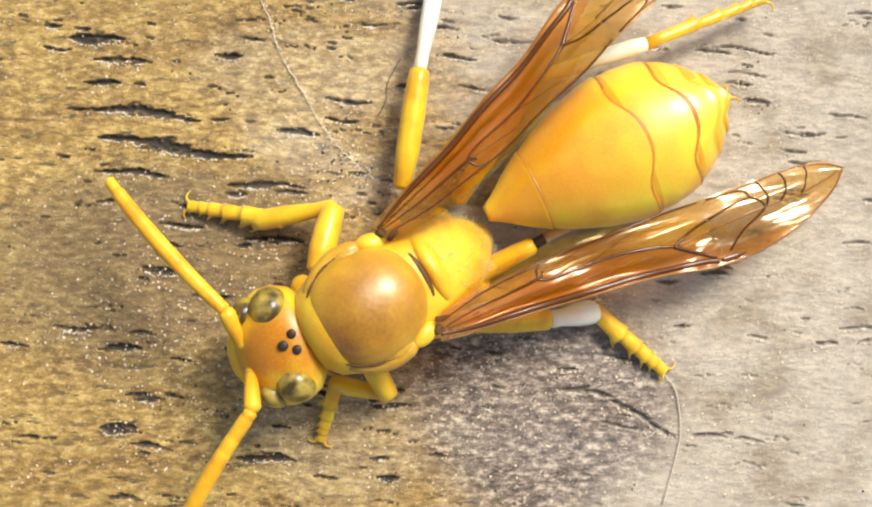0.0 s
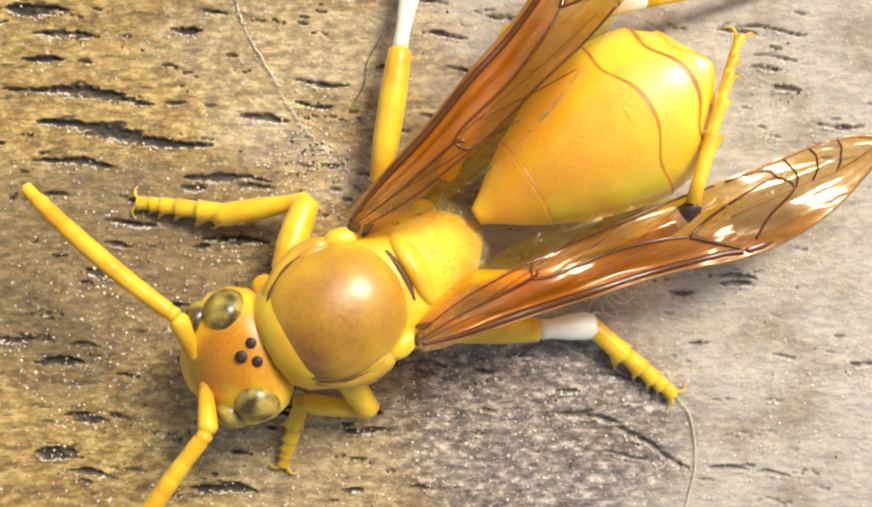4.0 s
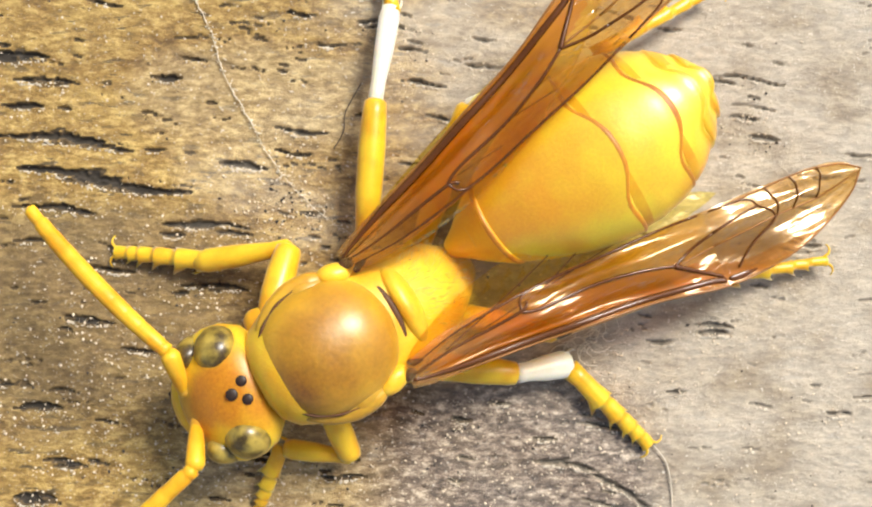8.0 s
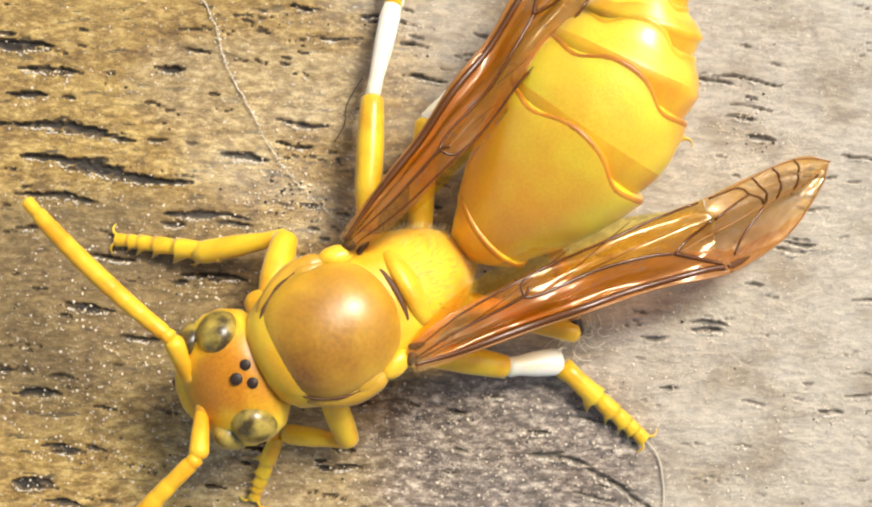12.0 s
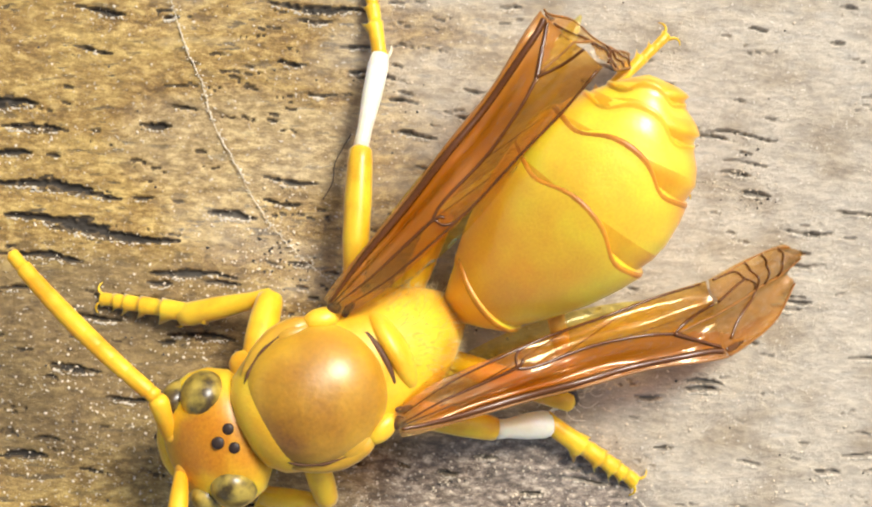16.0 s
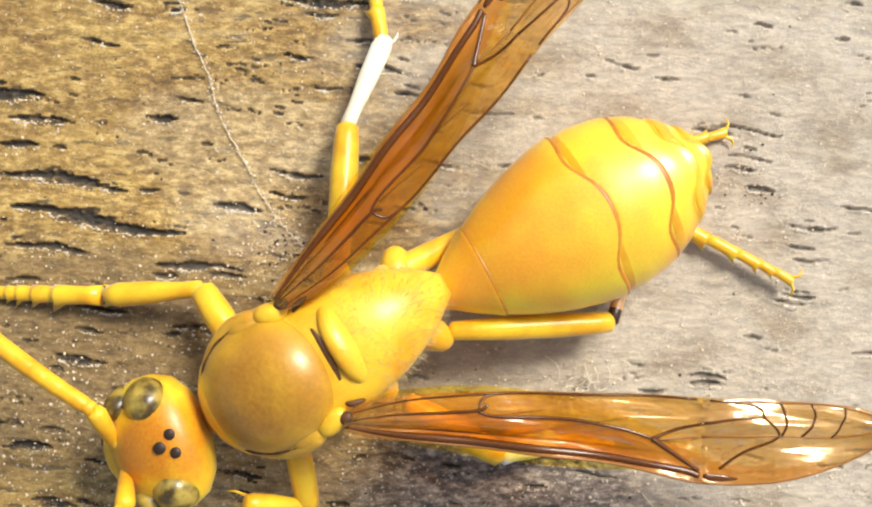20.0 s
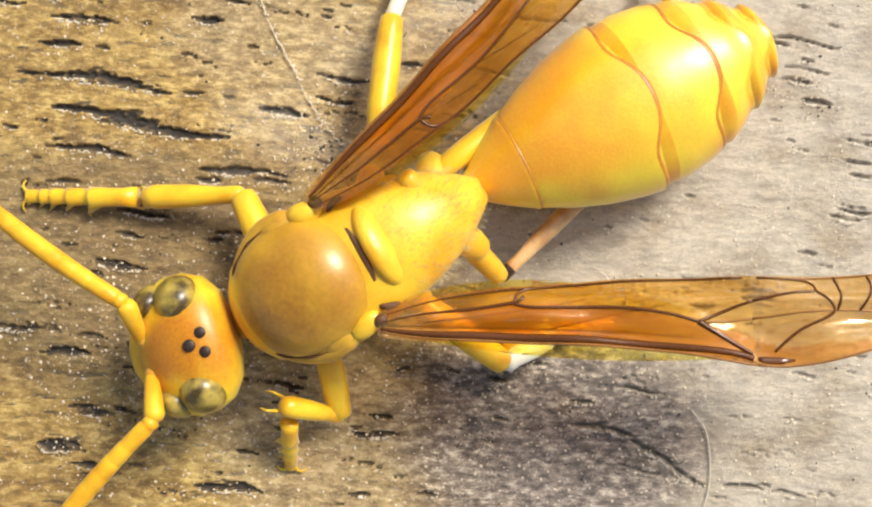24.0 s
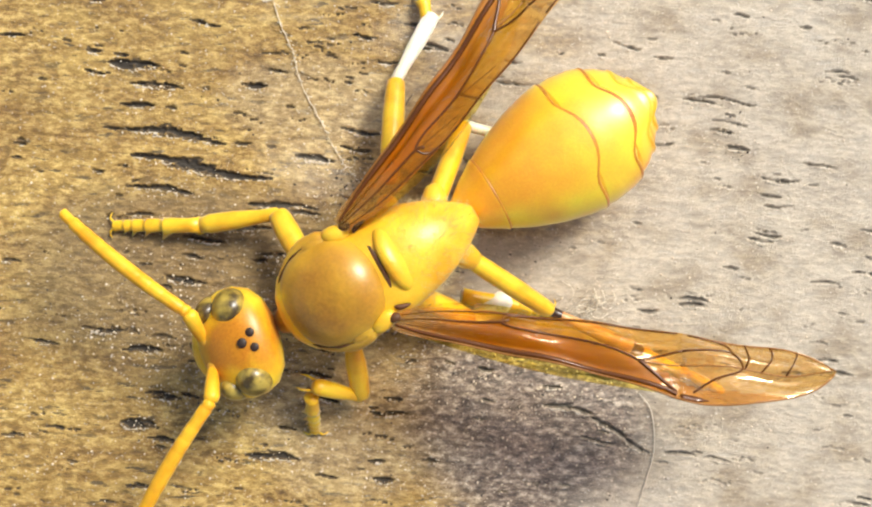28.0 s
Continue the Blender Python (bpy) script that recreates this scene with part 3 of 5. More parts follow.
def thorax():
    body = part("thorax", loft([(2.60, 0, -0.3, 0.7, 0.8), (2.42, 0, -0.28, 1.3, 1.2, 1.2), (2.0, 0, -0.25, 1.8, 1.6, 1.6), (1.2, 0, -0.2, 2.2, 1.85, 1.95), (0.3, 0, -0.2, 2.4, 1.9, 2.1),
                                (-1.0, 0, -0.2, 2.42, 1.75, 2.1), (-2.2, 0, -0.25, 2.3, 1.5, 2.0), (-3.2, 0, -0.35, 2.1, 1.35, 1.8), (-4.1, 0, -0.6, 1.85, 1.3, 1.5), (-4.9, 0, -0.95, 1.5, 1.2, 1.2), (-5.6, 0, -1.35, 1.05, 0.95, 0.9), (-6.1, 0, -1.65, 0.65, 0.6, 0.6), (-6.35, 0, -1.8, 0.4, 0.35, 0.35)], 40), YELLOW, wasp)
    # shield over the back
    rings = []
    for i in range(29):
        u = -math.cos(math.pi * i / 28) * 0.998
        x = -0.05 - 2.40 * u
        w, h = (1 - abs(u) ** 2.3) ** 0.5, (1 - abs(u) ** (2.1 if u < 0 else 2.9)) ** 0.5
        rings.append((x, 0, 0.36, 2.28 * w, 1.74 * h + 0.02, 0.8 * h))
    part("scutum", loft(rings, 56), AMBER, wasp, "amber brown domed shield of the back")
    # broad collar round the front, swelling to a shoulder on each side
    half = [(-1.05, 2.02, 0.72, 0.16), (-0.55, 2.16, 0.66, 0.40), (0.2, 2.16, 0.50, 0.46), (1.0, 1.90, 0.40, 0.40), (1.65, 1.42, 0.36, 0.34), (2.08, 0.75, 0.34, 0.30), (2.24, 0, 0.34, 0.28)]
    path = half + [(x, -y, z, r) for x, y, z, r in half[-2::-1]]
    line = curve_points([q[:3] for q in path], 7)
    part("collar", tube(line, [float(np.interp(i / 7, range(len(path)), [q[3] for q in path])) for i in range(len(line))], 16), AMBER, wasp, "smooth amber yellow collar with shoulders")
    part("scutum_groove", tube(curve_points([(-1.98, -1.62, 0.60), (-2.34, -0.95, 0.96), (-2.46, 0, 1.10), (-2.34, 0.95, 0.96), (-1.98, 1.62, 0.60)], 8), [0.03 + 0.12 * math.sin(math.pi * i / 32) for i in range(33)], 8), SUTURE, wasp, "dark brown seam")
    for s in (-1, 1):
        part("shoulder", egg((-0.35, s * 2.06, 0.80), (0.66, 0.36, 0.30), (s * -30, 0, s * 12), 26), AMBER, wasp, "tan rounded shoulder lobe")
        part("seam", tube(curve_points([(2.37, 0, 0.62), (2.21, s * 0.85, 0.70), (1.76, s * 1.52, 0.79), (1.0, s * 2.02, 0.86), (0.2, s * 2.21, 0.92), (-0.6, s * 2.20, 0.94)], 7), [0.045 + 0.015 * math.sin(i * 0.9) for i in range(36)], 6), SUTURE, wasp, "thin brown seam beside the shield")
    part("scutellum", loft([(-2.50, 0, 0.30, 0.9, 0.72, 0.5), (-2.60, 0, 0.32, 1.30, 0.98, 0.5), (-2.76, 0, 0.32, 1.52, 1.12, 0.5), (-2.98, 0, 0.28, 1.56, 1.12, 0.5), (-3.22, 0, 0.20, 1.40, 1.0, 0.5), (-3.40, 0, 0.12, 1.12, 0.82, 0.5), (-3.5, 0, 0.05, 0.7, 0.6, 0.4)], 40), YELLOW, wasp)
    part("metanotum", loft([(-3.36, 0, -0.02, 0.8, 0.72, 0.5), (-3.48, 0, -0.02, 1.22, 0.86, 0.5), (-3.68, 0, -0.08, 1.38, 0.92, 0.5), (-3.9, 0, -0.2, 1.2, 0.86, 0.5), (-4.05, 0, -0.3, 0.8, 0.7, 0.5)], 36), YELLOW, wasp)
    # short pale hairs over the rear and the flanks
    rng = random.Random(11)
    bm = bmesh.new()
    for f in body.data.polygons:
        c, n = f.center / MM, f.normal
        if len(f.vertices) > 4 or c.z < -1.6 or c.x > -2.9:
            continue
        for _ in range(int(f.area / MM ** 2 * 38 + rng.random())):
            a, b, c, e = (body.data.vertices[v].co / MM for v in f.vertices)
            u, v = rng.random(), rng.random()
            q = (a * (1 - u) + b * u) * (1 - v) + (e * (1 - u) + c * u) * v
            d = (n + Vector((rng.gauss(-0.35, 0.25), rng.gauss(0, 0.3), rng.gauss(0, 0.3)))).normalized()
            tube([q, q + d * rng.uniform(0.12, 0.38)], [0.007, 0.003], 3, bm)
    part("fuzz", bm, FUZZ, wasp, "short pale hairs on the rear of the thorax")
    for s in (-1, 1):
        part("tegula", egg((-1.35, s * 2.06, 0.84), (0.62, 0.38, 0.30), (s * -28, 0, s * 16)), YELLOW, wasp, "rounded yellow wing scale")
        part("wing_root", egg((-1.85, s * 2.14, 0.92), (0.26, 0.22, 0.2)), SUTURE, wasp, "dark wing hinge")
        part("wing_pit", tube(curve_points([(-1.95, s * 1.60, 0.72), (-2.2, s * 1.85, 0.66), (-2.6, s * 1.95, 0.5)], 4), [0.04, 0.07, 0.1, 0.12, 0.13, 0.12, 0.1, 0.07, 0.04], 8), SUTURE, wasp, "dark seam beside the wing root")
        part("side_plate", egg((-0.2, s * 1.8, -0.55), (1.6, 0.74, 1.1)), YELLOW, wasp)
    part("neck", loft([(3.3, 0, -0.75, 0.45, 0.4), (2.8, 0, -0.6, 0.7, 0.6), (2.3, 0, -0.45, 1.0, 0.9)], 16), ORANGE, wasp)
    return body


def head():
    h = part("head", loft([(-1.45, 0, 0.1, 0.9, 0.8, 0.9), (-1.3, 0, 0.1, 1.55, 1.15, 1.3), (-0.9, 0, 0.08, 2.1, 1.45, 1.6), (-0.3, 0, 0.05, 2.38, 1.55, 1.75), (0.35, 0, 0, 2.4, 1.45, 1.75), (0.95, 0, -0.15, 2.2, 1.25, 1.7), (1.45, 0, -0.4, 1.8, 1.05, 1.4),
                           (1.8, 0, -0.65, 1.25, 0.8, 1.05), (1.98, 0, -0.8, 0.6, 0.45, 0.6)], 36, power=0.92), CROWN, wasp, "yellow head with an orange crown")
    for s in (-1, 1):
        part("eye", egg((-0.05, s * 1.62, 0.78), (0.78, 0.66, 0.86), (s * 32, 4, -s * 16), 32), OLIVE, h, "glossy olive brown compound eye")
        part("cheek", egg((0.85, s * 1.72, 0.05), (0.66, 0.58, 0.95), (0, 20, -s * 20)), OLIVE, h, "lower lobe of the olive eye")
        part("antenna_socket", egg((1.45, s * 0.62, 0.42), (0.34, 0.3, 0.26), (0, 40, 0)), ORANGE, h)
        part("mandible", loft([(0, 0, 0, 0.42, 0.3), (0.6, 0.05 * s, -0.1, 0.36, 0.26), (1.15, -0.2 * s, -0.2, 0.22, 0.18), (1.35, -0.4 * s, -0.24, 0.1, 0.1)], 12), YELLOW, h, "yellow jaw").matrix_basis = pose(1.35 * MM, s * 0.75 * MM, -1.5 * MM, 0, 25, -s * 12)
        part("ocellus", egg((-0.64, s * 0.32, 1.58), (0.19, 0.19, 0.07), sides=16), OCELLUS, h, "glossy black simple eye")
    part("ocellus", egg((-0.20, 0, 1.62), (0.21, 0.21, 0.07), sides=16), OCELLUS, h, "glossy black simple eye")
    part("clypeus", loft([(1.3, 0, -0.55, 0.95, 0.5, 0.6), (1.75, 0, -0.75, 1.15, 0.6, 0.7), (2.15, 0, -1.05, 1.0, 0.55, 0.6), (2.4, 0, -1.3, 0.55, 0.35, 0.4)], 20), YELLOW, h, "yellow face plate")
    part("jaw_tip", egg((2.35, -0.45, -1.35), (0.12, 0.28, 0.12), (0, 0, 20), 10), DARK, h, "black jaw tip")
    return h


def antenna(side):
    scape = part("antenna", loft([(-0.1, 0, 0, 0.16, 0.16), (0.15, 0, 0, 0.24, 0.24), (0.9, 0, 0, 0.31, 0.3), (1.5, 0, 0, 0.34, 0.33), (1.66, 0, 0, 0.27, 0.27), (1.75, 0, 0, 0.12, 0.12)], 14), FEELER, wasp)
    rings = [(0, 0, 0, 0.12, 0.12), (0.10, 0, 0, 0.27, 0.27), (0.3, 0, 0, 0.26, 0.26), (0.36, 0, 0, 0.24, 0.24)]
    x = 0.36
    for i in range(10):
        l = 0.98 if i == 0 else 0.625
        r = 0.285 + 0.04 * math.sin(min(1, i / 8) * math.pi)
        if i == 9:
            r = 0.235
        bend = 0.012 * side
        for f, k in ((0.06, 0.985), (0.5, 1.0), (0.95, 1.0), (1.0, 0.978)):
            xx = x + l * f
            rings.append((xx, bend * xx * xx, -0.006 * xx * xx, r * k, r * k))
        x += l
    rings.append((x + 0.12, 0.012 * side * x * x, -0.006 * x * x, 0.07, 0.07))
    return scape, part("flagellum", loft(rings, 14), FEELER, scape, "ringed orange yellow feeler")


# Half widths along the abdomen: share of length, radius
GIRTH = [(0, 0.30), (0.05, 0.60), (0.12, 1.12), (0.2, 1.62), (0.3, 2.16), (0.42, 2.64), (0.55, 2.98), (0.66, 3.06), (0.76, 2.92), (0.85, 2.5), (0.92, 1.9), (0.97, 1.2), (1.0, 0.15)]
LONG = 10.4
CUTS = [0.0, 0.205, 0.60, 0.79, 0.895, 0.955, 1.0]


def girth(s):
    return 1.06 * float(np.interp(s, [a for a, _ in GIRTH], [b for _, b in GIRTH]))


def abdomen():
    pieces = []
    root = None
    for k in range(6):
        a, b = CUTS[k], CUTS[k + 1]
        tuck = 0.0 if k == 0 else min(0.16, a * 0.5)
        rings = []
        n = 16
        for i in range(n + 1):
            s = a - tuck + (b - a + tuck) * i / n
            r = (min(girth(s), girth(a)) * (0.975 - 0.20 * ((a - s) / tuck) ** 2) if s < a - 0.01 else girth(min(s, 1)) * 0.99) * (1 - 0.022 * k)
            rings.append((s, r))
        if k < 5:
            rings[-1] = (b - 0.001, girth(b) * (1 - 0.022 * k))
            rings += [(b + 0.006, girth(b) * (1 - 0.022 * k)), (b + 0.011, girth(b) * (1 - 0.022 * k) * 0.99), (b + 0.015, girth(b) * (1 - 0.022 * k) * 0.965)]
        bm = bmesh.new()
        rows = []
        sides = 56
        for s, r in rings:
            row = []
            for i in range(sides):
                t = 2 * math.pi * i / sides
                c, u = math.cos(t), math.sin(t)
                wave = 0.0 if s < a + 0.4 * (b - a) else (s - a) / (b - a) * (0.0 if k == 0 else 1.0) * (0.46 * max(u, 0) ** 4 - 0.34 * math.exp(-((abs(c) - 0.60) / 0.24) ** 2) * (u > 0)) * min(1.0, girth(b) / 2.5)
                row.append(bm.verts.new((-s * LONG - wave, r * c, r * u * (0.82 if u > 0 else 0.78) - 0.08 * r)))
            rows.append(row)
        for j, (p, q) in enumerate(zip(rows, rows[1:])):
            for i in range(sides):
                f = bm.faces.new((p[i], p[(i + 1) % sides], q[(i + 1) % sides], q[i]))
                f.material_index = (1 if k < 3 else 2) if k < 5 and j >= n else 2 if k > 1 and rings[j + 1][0] < a + 0.035 else 0
        bm.faces.new(rows[0][::-1])
        bm.faces.new(rows[-1])
        ob = part("abdomen" if k == 0 else "segment", bm, (BELLY, RIM, BAND), wasp if k == 0 else root)
        root = root or ob
        pieces.append(ob)
    return pieces


# Forewing: x along it, half width towards the leading edge, half width towards the trailing edge
SPAN = [(0.0, 0.34, 0.44), (0.5, 0.46, 0.66), (1.5, 0.54, 0.90), (3.0, 0.62, 1.02), (4.7, 0.78, 1.08), (7.0, 1.0, 1.10), (9.0, 1.25, 1.08), (11.0, 1.62, 1.02), (12.2, 1.86, 0.96), (13.5, 1.88, 0.90),
        (15.0, 1.68, 0.85), (16.3, 1.30, 0.80), (17.3, 0.85, 0.66), (17.9, 0.5, 0.42), (18.25, 0.1, 0.08)]

SHORT = 0.97
FOLD = 12.0                                # where the tip bends


def pleat(x, v):
    """Height of the folded film at v across, from -1 (leading edge) to 1."""
    fade = min(1.0, x / 3.0) * (1 - 0.4 * x / 18)
    return fade * (0.17 * math.sin(v * 4.6 + 0.6) + 0.03 * math.exp(-((v - 0.2 + 0.02 * x) / 0.14) ** 2) + 0.075 * math.sin(v * 9 + x * 0.5) + 0.10 * v) + 0.09 * min(1.0, max(0.0, x - 9) / 3) * abs(math.sin(v * 4.2 + x * 0.9)) * (1 - abs(v)) + 0.0009 * x * x + 0.10 * math.sin(x * 1.5 + v * 2.2) * min(1.0, x / 6)


def wing(side):
    """side 1: the left one. Leading edge outwards."""
    side = -side
    xs = np.concatenate([np.arange(0, FOLD - 0.1, 0.35), [FOLD], np.arange(FOLD + 0.3, 17.9, 0.35), [17.9, 18.1, 18.25]])
    sheets = []
    for near in (True, False):
        bm, rows, across = bmesh.new(), [], 32
        for x in xs[(xs <= FOLD + 0.01) if near else (xs >= FOLD - 0.01)]:
            lead, trail = (float(np.interp(x, [s[0] for s in SPAN], [s[k] for s in SPAN])) for k in (1, 2))
            rows.append([bm.verts.new((x * SHORT, side * (lead if v < 0 else trail) * -v, pleat(x, v))) for v in np.linspace(-1, 1, across)])
        for p, q in zip(rows, rows[1:]):
            for i in range(across - 1):
                f = bm.faces.new((p[i], p[i + 1], q[i + 1], q[i]))
                # the thick amber front of the film, up to the middle vein
                c = f.calc_center_median()
                f.material_index = int(-side * c.y < float(np.interp(c.x / SHORT, [0, 4.5, 7.5, 9.2, 10.3, 12.0, 13.0, 16.0], [0.2, 0.45, 0.22, -0.05, -0.38, -0.95, -1.3, -1.2])))
        bmesh.ops.solidify(bm, geom=bm.faces[:], thickness=0.02)
        if not near:
            bmesh.ops.translate(bm, verts=bm.verts, vec=(-FOLD * SHORT, 0, 0))
        sheets.append(bm)
    w = part("forewing", sheets[0], (WING, WINGFRONT), wasp)
    tip = part("wing_tip", sheets[1], (WINGTIP, TIPFRONT), w, "clear brown crinkled wing tip")

    def at(x, y):
        """y: towards the trailing edge, in millimetres."""
        lead, trail = (float(np.interp(x, [s[0] for s in SPAN], [s[k] for s in SPAN])) for k in (1, 2))
        v = y / trail if y > 0 else y / lead
        return (x * SHORT, -side * y, pleat(x, max(-1, min(1, v))) + 0.03)

    def vein(points, radius, taper=1.0, skin=VEIN):
        line = curve_points([(x, y, 0) for x, y in points], 7)
        girths = [0.6 * radius * 1.12 * min(1.0, 0.3 + line[i].x / 4.5) * (1 + (taper - 1) * i / (len(line) - 1)) for i in range(len(line))]
        for ob, inside in ((w, [p.x <= FOLD + 0.12 for p in line]), (tip, [p.x >= FOLD - 0.12 for p in line])):
            run = [i for i, ok in enumerate(inside) if ok]
            if len(run) > 2:
                back = 0.0 if ob is w else FOLD * SHORT
                part("vein", tube([Vector(at(line[i].x, line[i].y)) - Vector((back, 0, 0)) for i in run], [girths[i] for i in run], 6), skin, ob)
    vein([(0.1, -0.1), (1.5, -0.32), (4.5, -0.58), (8, -0.92), (11, -1.35), (11.9, -1.6)], 0.24, 0.7)
    vein([(0.1, -0.2), (1.5, -0.46), (4.7, -0.76), (9, -1.22), (12.0, -1.82), (14, -1.82), (16, -1.38), (17.5, -0.75), (18.2, -0.05)], 0.075, 0.6, EDGE)
    vein([(0.2, 0.1), (1.6, 0.3), (3.2, 0.38), (4.5, 0.5), (4.8, 0.68)], 0.085)
    vein([(4.5, 0.5), (4.65, 0.85), (5.3, 1.0), (7.5, 1.02), (10.5, 0.98), (13.2, 0.8), (13.9, 0.62), (14.0, 0.35)], 0.07, 0.8)
    vein([(4.5, 0.45), (5.2, 0.3), (7.5, 0.22), (9.2, -0.05), (10.3, -0.38)], 0.08)
    vein([(10.3, -0.38), (11.6, 0.05), (13.0, 0.30), (14.0, 0.35)], 0.085, 0.7)
    vein([(10.3, -0.38), (11.0, -0.85), (11.9, -1.45)], 0.14, 0.7)
    vein([(10.5, -0.42), (12.0, -0.35), (14.4, -0.25), (16.4, -0.32), (18.0, 0.0)], 0.06, 0.6, EDGE)
    vein([(12.6, -1.4), (13.4, -0.8), (14.5, -0.28), (14.0, 0.35)], 0.075, 0.8)
    vein([(14.6, 0.82), (14.75, 0.3), (14.6, -0.28)], 0.06)
    vein([(15.6, 0.8), (15.7, 0.3), (15.3, -0.28)], 0.06)
    vein([(16.7, 0.72), (16.6, 0.3), (16.3, -0.3)], 0.05)
    vein([(13.2, 0.82), (14.6, 0.80), (16.2, 0.76), (17.6, 0.45), (18.2, 0.02)], 0.05, 1.0, EDGE)
    vein([(0.3, 0.35), (2.0, 0.75), (4.0, 0.95), (5.2, 1.0)], 0.06)
    part("stigma", loft([((x - FOLD) * SHORT, side * y, at(x, -y)[2], r, 0.03) for x, y, r in ((12.05, 1.62, 0.06), (12.2, 1.66, 0.12), (12.7, 1.7, 0.12), (13.2, 1.7, 0.03))], 10), VEIN, tip, "dark wing spot")

    bm = bmesh.new()
    rows = []
    for x in np.linspace(0, 12.6, 30):
        f = x / 12.6
        lead = 0.25 + 0.35 * math.sin(math.pi * min(1, f * 1.1)) if f < 0.97 else 0.12
        trail = 0.3 + 1.55 * math.sin(math.pi * min(1.0, f ** 0.8 * 0.97)) ** 0.8
        lead, trail = (q * math.sqrt(max(0.004, 1 - f ** 7)) for q in (lead, trail))
        rows.append([bm.verts.new((x, side * (lead if v < 0 else trail) * -v, 0.025 * math.sin(v * 7 + 0.4 * x) - 0.10 * max(v, 0))) for v in np.linspace(-1, 1, 14)])
    for p, q in zip(rows, rows[1:]):
        for i in range(13):
            bm.faces.new((p[i], p[i + 1], q[i + 1], q[i]))
    bmesh.ops.solidify(bm, geom=bm.faces[:], thickness=0.015)
    hind = part("hindwing", bm, HINDWING, wasp, "clear pale hindwing")
    for line in ([(0.2, 0), (4, 0.2), (8, 0.35), (10.8, 0.3)], [(1.5, 0.2), (4.5, 0.8), (6.5, 1.3)], [(5.5, 0.3), (7.5, 0.9), (9.0, 1.3)]):
        part("vein", tube([(p.x, -side * p.y, 0.05) for p in curve_points([(x, y, 0) for x, y in line], 6)], 0.032, 5, taper=0.5), VEIN, hind)
    return w, tip, hind


# Legs: hip in the wasp's space, lengths of thigh, shin and foot, half thickness of the thigh
LEGS = {
    "front_right": ((1.3, -1.6, -1.9), (2.9, 3.7, 4.15), 0.55), "front_left": ((0.6, 0.8, -1.7), (2.9, 2.5, 2.75), 0.48),
    "middle_right": ((-2.9, -1.8, -2.1), (5.0, 3.6, 3.4), 0.50), "middle_left": ((-2.3, 1.8, -2.1), (4.2, 2.1, 4.2), 0.52),
    "hind_right": ((-4.9, -1.2, -2.3), (6.0, 4.8, 5.6), 0.46), "hind_left": ((-4.9, 1.2, -2.3), (6.0, 4.6, 6.0), 0.44),
}


